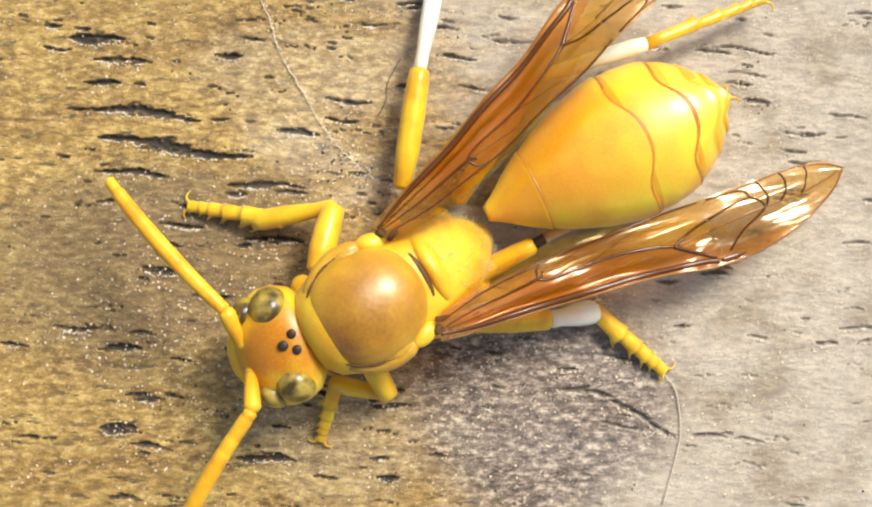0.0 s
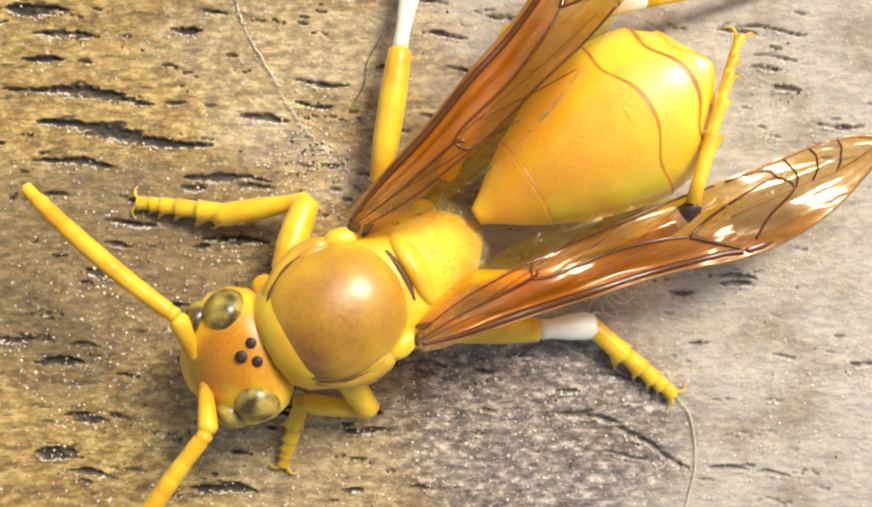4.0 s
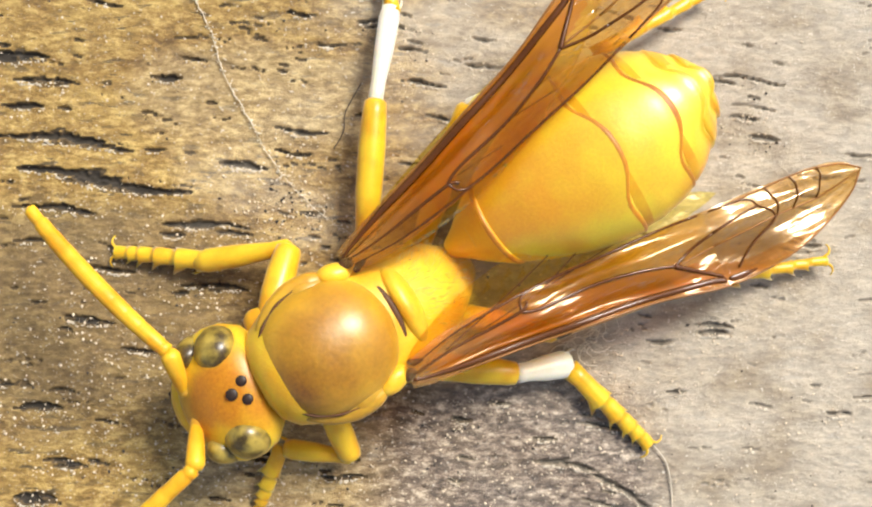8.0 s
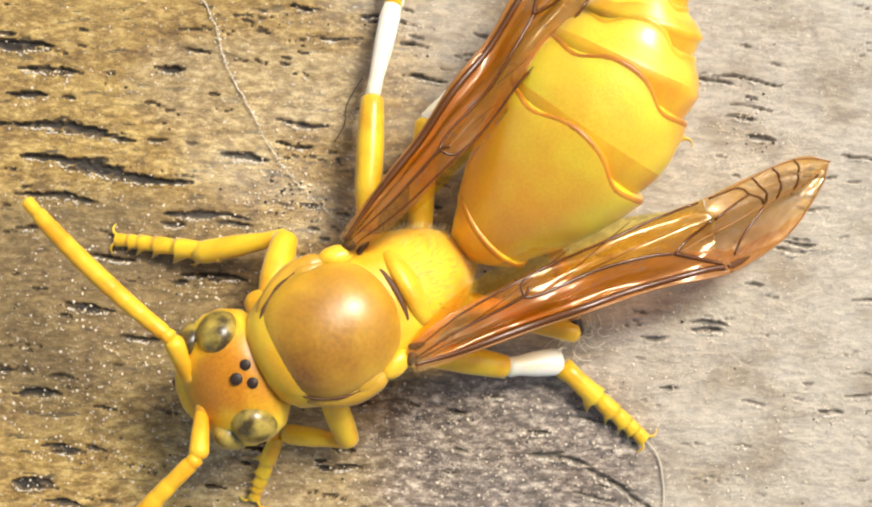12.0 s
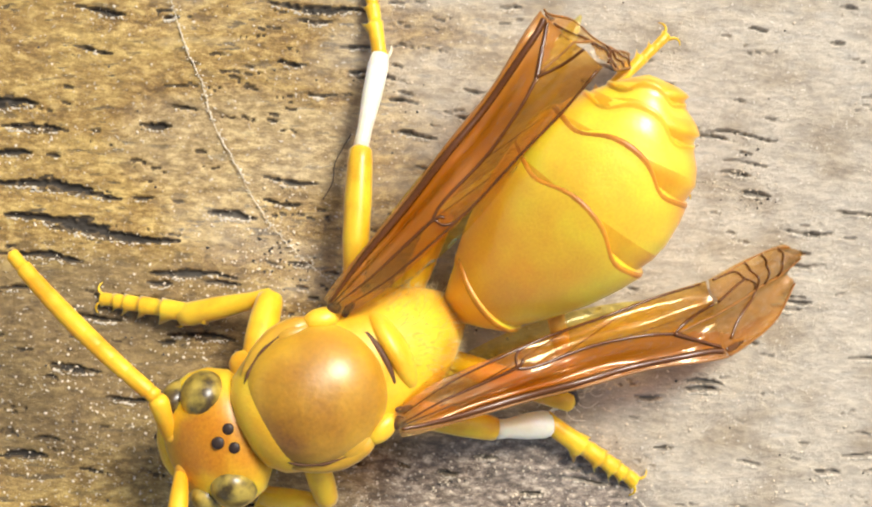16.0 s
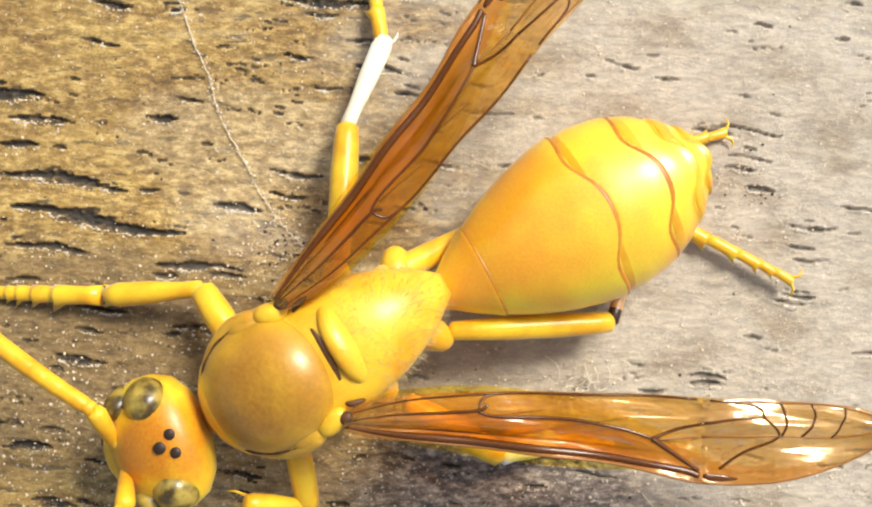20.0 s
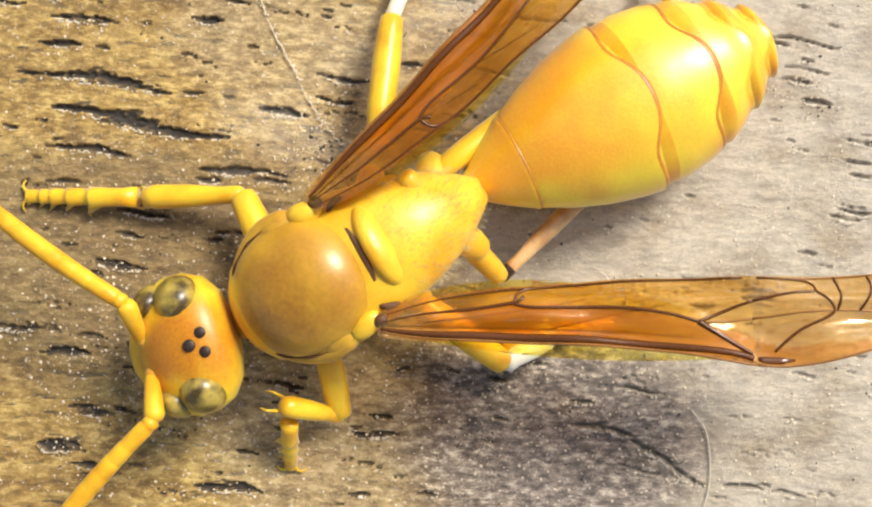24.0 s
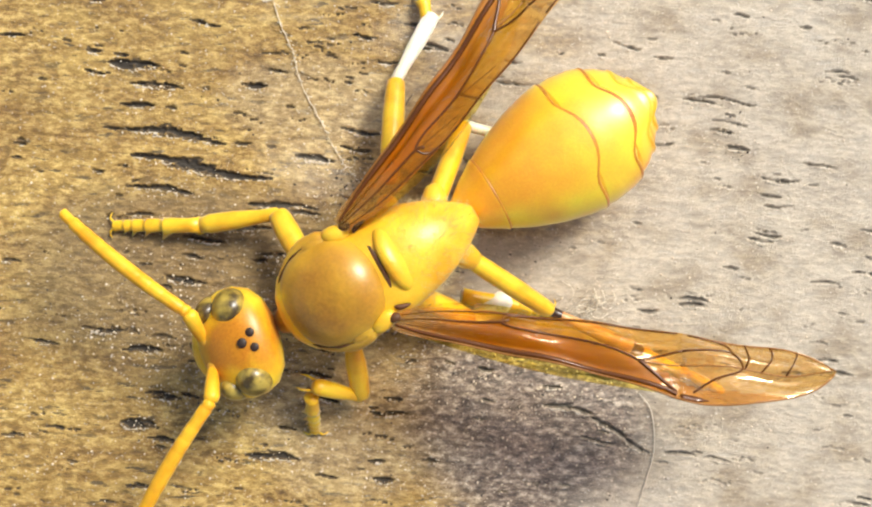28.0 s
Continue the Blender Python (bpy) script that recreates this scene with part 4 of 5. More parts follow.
def leg(which):
    hip, (thigh, shin, foot), r = LEGS[which]
    side = -1 if hip[1] < 0 else 1
    out = Vector((0.15 if hip[0] > 0 else -0.5, side * 1.0, -0.5)).normalized()
    coxa = loft([(-0.7, 0, 0, 0.45, 0.45), (-0.2, 0, 0, 0.6, 0.6), (0.3, 0, 0, 0.55, 0.55), (0.75, 0, 0, 0.4, 0.4), (0.9, 0, 0, 0.2, 0.2)], 16)
    bmesh.ops.transform(coxa, matrix=Matrix.Translation(hip) @ out.to_track_quat("X", "Z").to_matrix().to_4x4(), verts=coxa.verts)
    root = part("leg", coxa, YELLOW, wasp)
    f = part("femur", loft([(0, 0, 0, r * 0.45, r * 0.45), (0.15, 0, 0, r * 0.75, r * 0.75), (thigh * 0.35, 0, 0.02, r * 0.98, r), (thigh * 0.65, 0, 0.02, r, r * 1.02), (thigh * 0.9, 0, 0, r * 0.9, r * 0.9), (thigh * 0.985, 0, 0, r * 0.82, r * 0.82), (thigh + 0.06, 0, 0, r * 0.5, r * 0.5)], 18), LEGGY, root)
    hindmost = which.startswith("hind")
    skin = PALE if which in ("middle_right", "middle_left", "hind_right") else (RUST if which == "hind_left" else LEGGY)
    q = r * (0.78 if which.startswith("front") else 0.95 if which == "middle_left" else 0.74)
    t = part("tibia", loft([(-0.1, 0, 0, q * 0.4, q * 0.4), (0.05, 0, 0, q * 0.75, q * 0.75), (shin * 0.11, 0, 0, q * 0.74, q * 0.74), (shin * 0.2, 0, 0, q * 0.72, q * 0.72), (shin * 0.55, 0, 0, q * 0.98, q * 0.9), (shin * 0.88, 0, 0, q * 1.05, q), (shin, 0, 0, q * 0.85, q * 0.85), (shin + 0.08, 0, 0, q * 0.4, q * 0.4)], 16, mark=(0, 1, 5, 6) if skin is RUST else ()), (skin, DARK) if skin is RUST else skin, root, "rust brown shin with black ends" if skin is RUST else ("pale shin" if skin is PALE else ""))
    spur = bmesh.new()
    for s in (-1, 1):
        tube([(shin * 0.95, s * q * 0.6, -q * 0.4), (shin + 0.35, s * q * 0.9, -q * 0.9), (shin + 0.6, s * q * 0.8, -q * 1.2)], [0.07, 0.05, 0.015], 6, spur)
    bm_join(t, spur)
    # foot of five flared joints and two claws
    rings, x, joints = [], 0.0, []
    sizes = [0.42, 0.20, 0.15, 0.10, 0.13]
    for i, share in enumerate(sizes):
        l = foot * share
        k = q * (0.86 if which.startswith("front") else 0.80) * (1.06, 0.98, 0.90, 0.82, 0.76)[i]
        joints.append((x + l, k))
        rings += [(x - 0.05 * (i == 0), 0, 0, k * (0.80, 0.98)[i == 0], k * (0.72, 0.9)[i == 0]), (x + l * 0.3, 0.01, 0, k * 0.86, k * 0.78), (x + l * 0.75, side * -0.02, 0, k * 0.92, k * 0.8), (x + l * 0.96, side * -0.06, -0.03, k * 1.0, k * 0.85), (x + l, side * -0.03, 0, k * 0.86, k * 0.76)]
        x += l
    bm = loft(rings, 14)
    # spines on the flared rim of each joint
    bm.verts.ensure_lookup_table()
    for i, (_, k) in enumerate(joints[:-1]):
        for spot, far in ((0, 1.7 if side < 0 else 0.6), (7, 1.7 if side > 0 else 0.3), (10, 0.6)):
            v = bm.verts[(5 * i + 3) * 14 + spot]
            v.co += Vector((0.16, 0, -0.02)) + Vector((0, v.co.y, v.co.z)).normalized() * k * far * (0.34, 0.27, 0.31, 0.22)[i]
    for s in (-1, 1):
        tube(curve_points([(foot - 0.14, s * 0.08, 0), (foot + 0.10, s * 0.24, 0.06), (foot + 0.16, s * 0.42, 0.02), (foot + 0.10, s * 0.58, -0.08)], 3), 0.075, 6, bm, 0.25)
    s = part("tarsus", bm, LEGGY, root)
    return root, f, t, s


def bm_join(ob, bm):
    """Adds a bmesh in millimetres to a finished part."""
    whole = bmesh.new()
    whole.from_mesh(ob.data)
    extra = bpy.data.meshes.new("extra")
    bm.to_mesh(extra)
    bm.free()
    extra.transform(Matrix.Scale(MM, 4))
    whole.from_mesh(extra)
    whole.to_mesh(ob.data)
    whole.free()
    bpy.data.meshes.remove(extra)
    for f in ob.data.polygons:
        f.use_smooth = True


thorax()
head_part = head()
antennae = {"right": antenna(-1), "left": antenna(1)}
abdomen_parts = abdomen()
wings = {"right": wing(-1), "left": wing(1)}
legs = {which: leg(which) for which in LEGS}


# ---- movement ----
def motions():
    """Seconds first in every row; millimetres and degrees."""
    # x, y, z, heading, nose up
    BODY = [
        (0, -4.23, -4.02, 4.4, 210, 14), (0.5, -4.12, -4.01, 4.4, 210, 14.03), (1, -4.11, -3.99, 4.4, 210, 14.06), (1.5, -4.09, -3.96, 4.4, 210, 14.09),
        (2, -4.27, -4.06, 4.4, 210, 14.12), (2.5, -4.09, -3.95, 4.4, 210, 14.15), (4.5, -4.27, -3.78, 4.4, 210, 14.27), (5, -4.16, -3.76, 4.4, 210, 14.3),
        (5.5, -4.31, -3.83, 4.4, 210, 14.33), (6, -4.15, -3.62, 4.4, 210, 14.36), (6.5, -4.05, -3.54, 4.4, 210, 14.39), (7, -3.86, -3.43, 4.4, 210, 14.42),
        (7.5, -3.78, -3.37, 4.4, 210, 14.45), (8, -3.7, -3.21, 4.4, 210, 14.48), (8.5, -3.69, -3.17, 4.54, 210, 14.52), (9, -3.62, -3, 4.68, 210, 14.55),
        (9.5, -3.5, -2.83, 4.82, 210, 14.58), (10, -3.54, -2.89, 4.96, 210, 14.61), (10.5, -3.46, -2.92, 5.1, 210, 14.64), (11, -3.52, -2.86, 5.1, 210, 14.67),
        (11.5, -3.53, -2.88, 5.1, 210, 14.7), (12, -3.51, -2.91, 5.1, 210, 14.73), (12.5, -3.47, -2.97, 5.1, 210, 14.76),
        (14.5, -3.53, -2.96, 5.1, 210, 14.88), (15, -3.52, -2.8, 5.1, 210, 14.91), (15.5, -3.51, -2.78, 5.1, 210, 14.94), (16, -3.58, -2.75, 5.1, 210, 14.97),
        (16.5, -3.62, -2.74, 4.93, 210, 15), (17, -3.82, -2.74, 4.75, 210, 9.6), (17.5, -4.03, -2.83, 4.58, 210.25, 4.2), (18, -3.78, -2.94, 4.4, 210.5, -1.2),
        (18.5, -4.32, -2.59, 4.4, 210.75, -6.6), (19, -4.27, -2.64, 4.4, 211, -12), (19.5, -5.14, -2.46, 4.4, 211, -12.06),
        (20, -5.09, -2.71, 4.4, 211, -12.11), (20.5, -4.97, -2.82, 4.4, 211, -12.17), (21, -5.21, -2.86, 4.4, 211, -12.22),
        (21.5, -5.06, -3.06, 4.4, 211, -12.28), (23.5, -5.54, -2.97, 4.4, 211, -12.5), (24, -5.64, -2.89, 4.4, 211, -12.56),
        (24.5, -5.65, -2.93, 4.8, 211, -12.61), (25, -5.61, -2.91, 5.2, 211, -12.67), (25.5, -5.63, -2.82, 5.2, 211, -12.72),
        (26, -5.61, -2.85, 5.2, 211, -12.78), (26.5, -5.66, -2.87, 5.2, 211, -12.83), (27, -5.63, -2.85, 5.2, 211, -12.89),
        (27.5, -5.61, -2.84, 5.2, 211, -12.94), (28, -5.55, -2.6, 5.2, 211, -13),
    ]
    # crown: x, y, z, heading
    HEAD = [
        (0, -7.02, -5.27, 5.5, 199), (0.5, -6.91, -5.32, 5.5, 199), (1, -6.9, -5.33, 5.5, 199), (1.5, -6.87, -5.31, 5.5, 199), (2, -7.05, -5.3, 5.5, 199),
        (2.5, -6.86, -5.21, 5.5, 199), (4.5, -6.96, -5.08, 5.5, 199.99), (5, -6.81, -5.15, 5.5, 201.08), (5.5, -7.03, -5.19, 5.5, 199.34),
        (6, -6.87, -5.01, 5.5, 199.22), (6.5, -6.76, -4.94, 5.5, 199.64), (7, -6.59, -4.83, 5.5, 200.59), (7.5, -6.55, -4.74, 5.5, 199.69),
        (8, -6.46, -4.55, 5.5, 200), (8.5, -6.39, -4.56, 5.64, 200.65), (9, -6.32, -4.42, 5.78, 200.58), (9.5, -6.11, -4.41, 5.92, 204.97),
        (10, -6.2, -4.44, 6.06, 202.83), (10.5, -6.08, -4.41, 6.2, 203.28), (11, -6.18, -4.3, 6.2, 202.25), (11.5, -6.15, -4.3, 6.2, 202.7),
        (12, -6.12, -4.34, 6.2, 202.84), (12.5, -6.12, -4.37, 6.2, 201.88), (14.5, -6.18, -4.3, 6.2, 200.76), (15, -6.14, -4.14, 6.2, 201.8),
        (15.5, -6.18, -4.15, 6.2, 200.4), (16, -6.25, -4.13, 6.2, 199.18), (16.5, -6.29, -4.12, 6.03, 199.55), (17, -6.65, -4.34, 5.85, 201.46),
        (17.5, -7.04, -4.5, 5.67, 201.51), (18, -6.98, -4.7, 5.5, 201.22), (18.5, -7.69, -4.31, 5.5, 198.76), (19, -7.76, -4.5, 5.5, 198.51),
        (19.5, -8.49, -4.53, 5.5, 199.71), (20, -8.47, -4.75, 5.5, 200.15), (20.5, -8.4, -4.77, 5.5, 199.44), (21, -8.62, -4.85, 5.5, 199.48),
        (21.5, -8.5, -4.94, 5.5, 198.63), (23.5, -8.95, -4.85, 5.5, 197.43), (24, -9.01, -4.84, 5.5, 197.97), (24.5, -9.03, -4.84, 5.9, 197.95),
        (25, -9.08, -4.87, 6.3, 198.19), (25.5, -9.11, -4.81, 6.3, 197.22), (26, -9.16, -4.81, 6.3, 196.37), (26.5, -9.12, -4.86, 6.3, 198.35),
        (27, -9.16, -4.84, 6.3, 197.31), (27.5, -9.13, -4.87, 6.3, 197.34), (28, -9.07, -4.74, 6.3, 200.64),
    ]
    # heading, rise, roll, how far the hindwing is spread, how far the tip bends down
    RIGHT_WING = [
        (0, 42, 1, 24, -4, 0), (1, 42, 1, 24, -4, 0), (2, 42.5, 1, 24, -4, 0), (4.5, 42.7, 2, 10, 2, 0), (5, 40.1, 5, 0, 0, 0), (5.5, 43, 3, 8, 2, 0),
        (6, 31.9, 5, 0, 4, 0), (6.5, 32.7, 5, 0, 6, 0), (7, 56.8, 5, 0, 20, 0), (7.5, 54.4, 5, 25, 2, 0), (8, 41.8, 5, 6, -5, 0), (9, 45.8, 6, 20, -4, 0),
        (10, 34.1, 6, 2, 2, 0), (10.5, 36.8, 5, 2, 10, 0), (11, 51.4, -4, 24, -4, 0), (12, 49.5, -4, 32, -4, 0), (15, 50.5, -4, 36, -4, 20),
        (16, 46.4, 1, 12, -4, 74), (17, 38.5, 2, 14, -6, 0), (18, 36.8, 3, 22, -6, 0), (19, 41, 3, 26, -6, 0), (20, 48.5, 3, 24, -6, 0), (21, 46.8, 3, 22, -4, 0),
        (24, 42.8, 3, 22, -4, 0), (25, 42.8, 3, 22, -4, 0), (27, 44.8, 3, 22, -4, 0), (28, 50.5, 3, 22, -4, 0),
    ]
    LEFT_WING = [
        (0, 20.9, -9, 4, -3, 0), (1, 22.5, -9, 4, -3, 0), (2, 17.5, -6, 4, 0, 0), (4.5, 26.6, -8, 4, -1, 0), (5, 39.8, -4, 14, -4, 0), (5.5, 22, -8, 4, 2, 0),
        (6, 32.6, -4, 24, -3, 14), (6.5, 34.6, -4, 27, -1, 20), (7, 28.0, 0, 38, 3, 45), (7.5, 24.4, -9, 4, 3, 0), (8, 24.4, -10, 4, 6, 0), (9, 20.5, -9, 4, 3, 0),
        (10, 25.5, -11, 4, 6, 0), (11, 24.9, -12, 6, 1, 16), (12, 24.9, -12, 6, 0, 16), (15, 23.2, -12, 6, -2, 16), (16, 20.3, -12, 6, -2, 30),
        (17, 15.6, -8, 4, 2, 0), (18, 22.9, -6, 4, -2, 0), (19, 15.5, -2, 4, -5, 0), (20, 0.6, 0, 2, -7, 0), (21, -1.2, 0, 2, -7, 0), (24, 5.0, 5, -16, -7, 0),
        (25, 5.4, 7, -20, -7, 0), (27, 5.2, 8, -20, -7, 0), (28, -5.2, 3, -26, -7, 0),
    ]
    # waist x, y, z, tip x, y, z, sideways bend over the whole length, how far it rises steeply from the waist
    ABDOMEN = [
        (0, 0.63, -0.38, 2.6, 10.27, 4.2, 2.4, 0, 0), (1, 0.53, -0.25, 2.6, 9.35, 4.01, 2.4, 0, 0), (2, 0.58, -0.44, 2.6, 9.24, 3.8, 2.4, 0, 0),
        (5, 0.59, -0.53, 2.6, 8.11, 5.02, 2.4, 0, 0), (6, 0.24, -0.09, 2.6, 8.75, 5.01, 2.4, 0, 0), (7, 0.25, -0.08, 2.6, 11.29, 5.04, 2.4, 0, 15),
        (8, 0.45, 0.12, 2.5, 9.29, 6.43, 2.6, 8, 25), (9, 0.65, 0.45, 2.4, 12.13, 8, 3.2, 0, 30), (10, 0.0, -0.52, 2.94, 7.67, 5.57, 3.0, 8, 15),
        (11, 0.90, -0.10, 2.3, 6.5, 10.7, 4.6, 42, 22), (12, 0.65, -0.30, 2.3, 6.3, 10.1, 4.6, 46, 24), (15, 0.50, -0.40, 2.3, 6.1, 10.3, 4.6, 44, 24),
        (16, 0.75, -0.15, 2.3, 6.3, 9.0, 4.4, 50, 24), (17, 0.35, -0.29, 2.81, 8.54, 4.9, 2.7, 5, 12), (18, 0.17, -0.23, 2.95, 8.32, 4.08, 2.6, 0, 0),
        (19, 0.43, 0.12, 3.3, 9.12, 5.22, 2.8, 0, 0), (20, -0.01, 0.08, 3.3, 9.6, 5.4, 2.8, 0, 0), (21, -0.36, 0.41, 3.3, 8.19, 5.18, 2.8, 0, 0),
        (24, -0.66, 0.42, 3.3, 9.74, 6.23, 2.8, 0, 0), (25, -0.6, -0.02, 3.78, 9.98, 4.9, 3.12, 0, 0), (25.5, -0.52, 0.5, 3.78, 9.99, 5.15, 3.12, 0, 0),
        (27, -0.84, 0.19, 3.78, 9.84, 5.71, 3.12, 0, 0), (28, -1.03, 0.53, 3.78, 7.57, 6.02, 3.12, 0, 0),
    ]
    # elbow x, y, z, heading of the outer part
    RIGHT_ANTENNA = [
        (0, -9.63, -3.48, 5.6, 137.45), (1, -9.6, -3.76, 5.6, 150.41), (2, -9.66, -3.65, 5.6, 143.6), (5, -9.28, -3.55, 5.6, 146.44),
        (6, -9.2, -3.25, 5.6, 146.08), (7, -9.07, -3, 5.6, 143.07), (8, -8.97, -2.72, 5.6, 141.05), (9, -8.73, -2.51, 5.88, 142.43),
        (10, -8.66, -2.94, 6.16, 151.99), (11, -8.73, -2.67, 6.3, 147.68), (12, -8.64, -2.72, 6.3, 144.22), (15, -8.63, -2.42, 6.3, 142.63),
        (16, -8.6, -2.33, 6.3, 143.22), (17, -9.38, -2.82, 5.95, 148.57), (18, -9.48, -3.19, 5.6, 150.96), (19, -10.24, -3.22, 5.6, 159.08),
        (20, -10.94, -3.48, 5.6, 151.22), (21, -11.42, -3.31, 5.6, 150.13), (24, -11.42, -3.44, 5.6, 152.38), (25, -11.34, -3.94, 6.4, 148.0),
        (27, -11.69, -3.46, 6.4, 147.0), (28, -11.62, -3.48, 6.4, 149.64),
    ]
    LEFT_ANTENNA = [
        (0, -8.44, -8.13, 5.6, 233.64), (1, -8.4, -8.25, 5.6, 228.78), (2, -8.43, -8.18, 5.6, 228.25), (5, -8.18, -8.1, 5.6, 231.41),
        (6, -8.21, -7.91, 5.6, 216.74), (8, -7.91, -7.37, 5.6, 221.18), (12, -7.57, -7.5, 6.3, 224.45), (15, -7.5, -7.02, 6.3, 226.38),
        (17, -8.15, -6.68, 5.95, 225.98), (20, -9.79, -6.64, 5.6, 229.21), (21, -10.06, -7.45, 5.6, 225.87), (24, -10.21, -7.76, 5.6, 225.59),
        (25, -10.23, -7.86, 6.4, 231.5), (27, -10.54, -7.97, 6.4, 231.59), (28, -10.48, -7.43, 6.4, 235.45),
    ]
    # knee, ankle and toe, each x, y, z
    FRONT_RIGHT_LEG = [
        (0, -5.6, 0.03, 1.7, -8.24, -0.36, 0.8, -11.86, 0.24, 0.15), (8, -5.29, 0.22, 1.7, -8.31, -0.25, 0.8, -11.96, 0.08, 0.15),
        (17, -5.51, 0.36, 1.7, -8.38, -0.34, 0.8, -11.99, 0.15, 0.15), (19, -5.97, 0.33, 1.7, -8.75, -0.36, 0.8, -11.9, 0.17, 0.15),
        (19.5, -7.93, 0.61, 1.7, -11.69, 0.31, 0.8, -15.6, 0.33, 0.15), (20, -8.18, 0.28, 1.7, -11.87, -0.06, 0.8, -16.19, -0.02, 0.15),
        (21, -8.24, 0.25, 1.7, -12.06, -0.18, 0.8, -16.31, -0.03, 0.15), (24, -8.36, 0.14, 1.7, -12.1, -0.04, 0.8, -16.42, -0.1, 0.15),
        (25, -8.35, 0.3, 1.7, -12.02, 0.01, 0.8, -16.25, -0.24, 0.15), (28, -8.61, 0.62, 1.7, -12.25, 0.04, 0.8, -16.35, -0.07, 0.15),
    ]
    FRONT_LEFT_LEG = [
        (0, -3.45, -7.8, 1.4, -5.67, -7.31, 0.9, -6.42, -9.78, 0.15), (5, -3.17, -7.47, 1.4, -5.8, -7.24, 0.9, -6.54, -9.68, 0.15),
        (8, -3.07, -7.39, 1.4, -5.7, -7.13, 0.9, -6.62, -9.63, 0.15), (12, -2.99, -7.2, 1.4, -5.66, -6.97, 0.9, -6.62, -9.62, 0.15),
        (19, -3.67, -6.89, 1.4, -5.66, -7.03, 0.9, -6.35, -8.96, 0.15), (20, -4.22, -7.52, 1.4, -6.42, -7.15, 2.9, -6.7, -9.38, 0.15),
        (21, -4.2, -7.63, 1.4, -6.25, -7.15, 2.9, -6.59, -9.55, 0.15), (24, -4.65, -7.57, 1.4, -6.34, -7.1, 2.9, -6.45, -9.67, 0.15),
        (25, -4.7, -7.71, 1.4, -6.46, -7.53, 2.9, -6.5, -10.27, 0.15), (28, -4.65, -7.49, 1.4, -6.83, -6.86, 2.9, -6.78, -9.3, 0.15),
    ]
    MIDDLE_RIGHT_LEG = [
        (0, -1.98, 5.64, 1.6, -1.31, 9.1, 0.9, -1.19, 12.56, 0.15), (8, -2.19, 5.54, 1.6, -1.63, 9.15, 0.9, -1.95, 12.17, 0.15),
        (11, -2.33, 5.38, 1.6, -1.64, 9.01, 0.9, -2.11, 12.17, 0.15), (17, -2.34, 5.8, 1.6, -1.74, 9.12, 0.9, -2.24, 12.33, 0.15),
        (20, -3.04, 6.28, 1.6, -1.86, 9.33, 0.9, -2.43, 12.56, 0.15), (24, -3.29, 6.6, 1.6, -2.31, 9.37, 0.9, -2.42, 12.4, 0.15),
        (25, -3.34, 6.5, 1.6, -2.21, 9.71, 0.9, -2.41, 12.73, 0.15), (28, -3.51, 6.76, 1.6, -2.19, 9.43, 0.9, -2.62, 12.51, 0.15),
    ]
    MIDDLE_LEFT_LEG = [
        (0, 3.27, -4.75, 1.3, 5.19, -4.47, 0.7, 8.17, -7.08, 0.15), (5, 2.88, -4.55, 1.3, 4.74, -4.51, 0.7, 7.98, -7.11, 0.15),
        (8, 2.95, -4.37, 1.3, 4.74, -4.08, 0.7, 7.97, -7.14, 0.15), (12, 2.76, -4.37, 1.3, 4.62, -4.19, 0.7, 8.07, -7.11, 0.15),
        (17, 2.66, -4.39, 1.3, 4.63, -4.25, 0.7, 7.92, -6.25, 0.15), (18, 2.94, -3.82, 1.3, 5.32, -3.53, 0.7, 7.98, -4.27, 0.15),
        (19, 2.91, -2.66, 1.3, 4.88, -2.49, 0.7, 7.03, -3.55, 0.15), (20, 2.7, -5.6, 1.3, 4.57, -5.05, 0.7, 6.91, -5.3, 0.15),
        (21, 2.47, -4.84, 1.3, 4.24, -4.66, 0.7, 6.58, -5.29, 0.15), (24, 1.12, -5.55, 1.3, 2.67, -4.45, 0.7, 5.04, -4, 0.15),
        (25, 1.31, -5.41, 1.3, 2.73, -4.37, 0.7, 5.24, -3.71, 0.15), (28, 0.13, -3.88, 1.3, 1.52, -3.11, 0.7, 3.86, -3.45, 0.15),
    ]
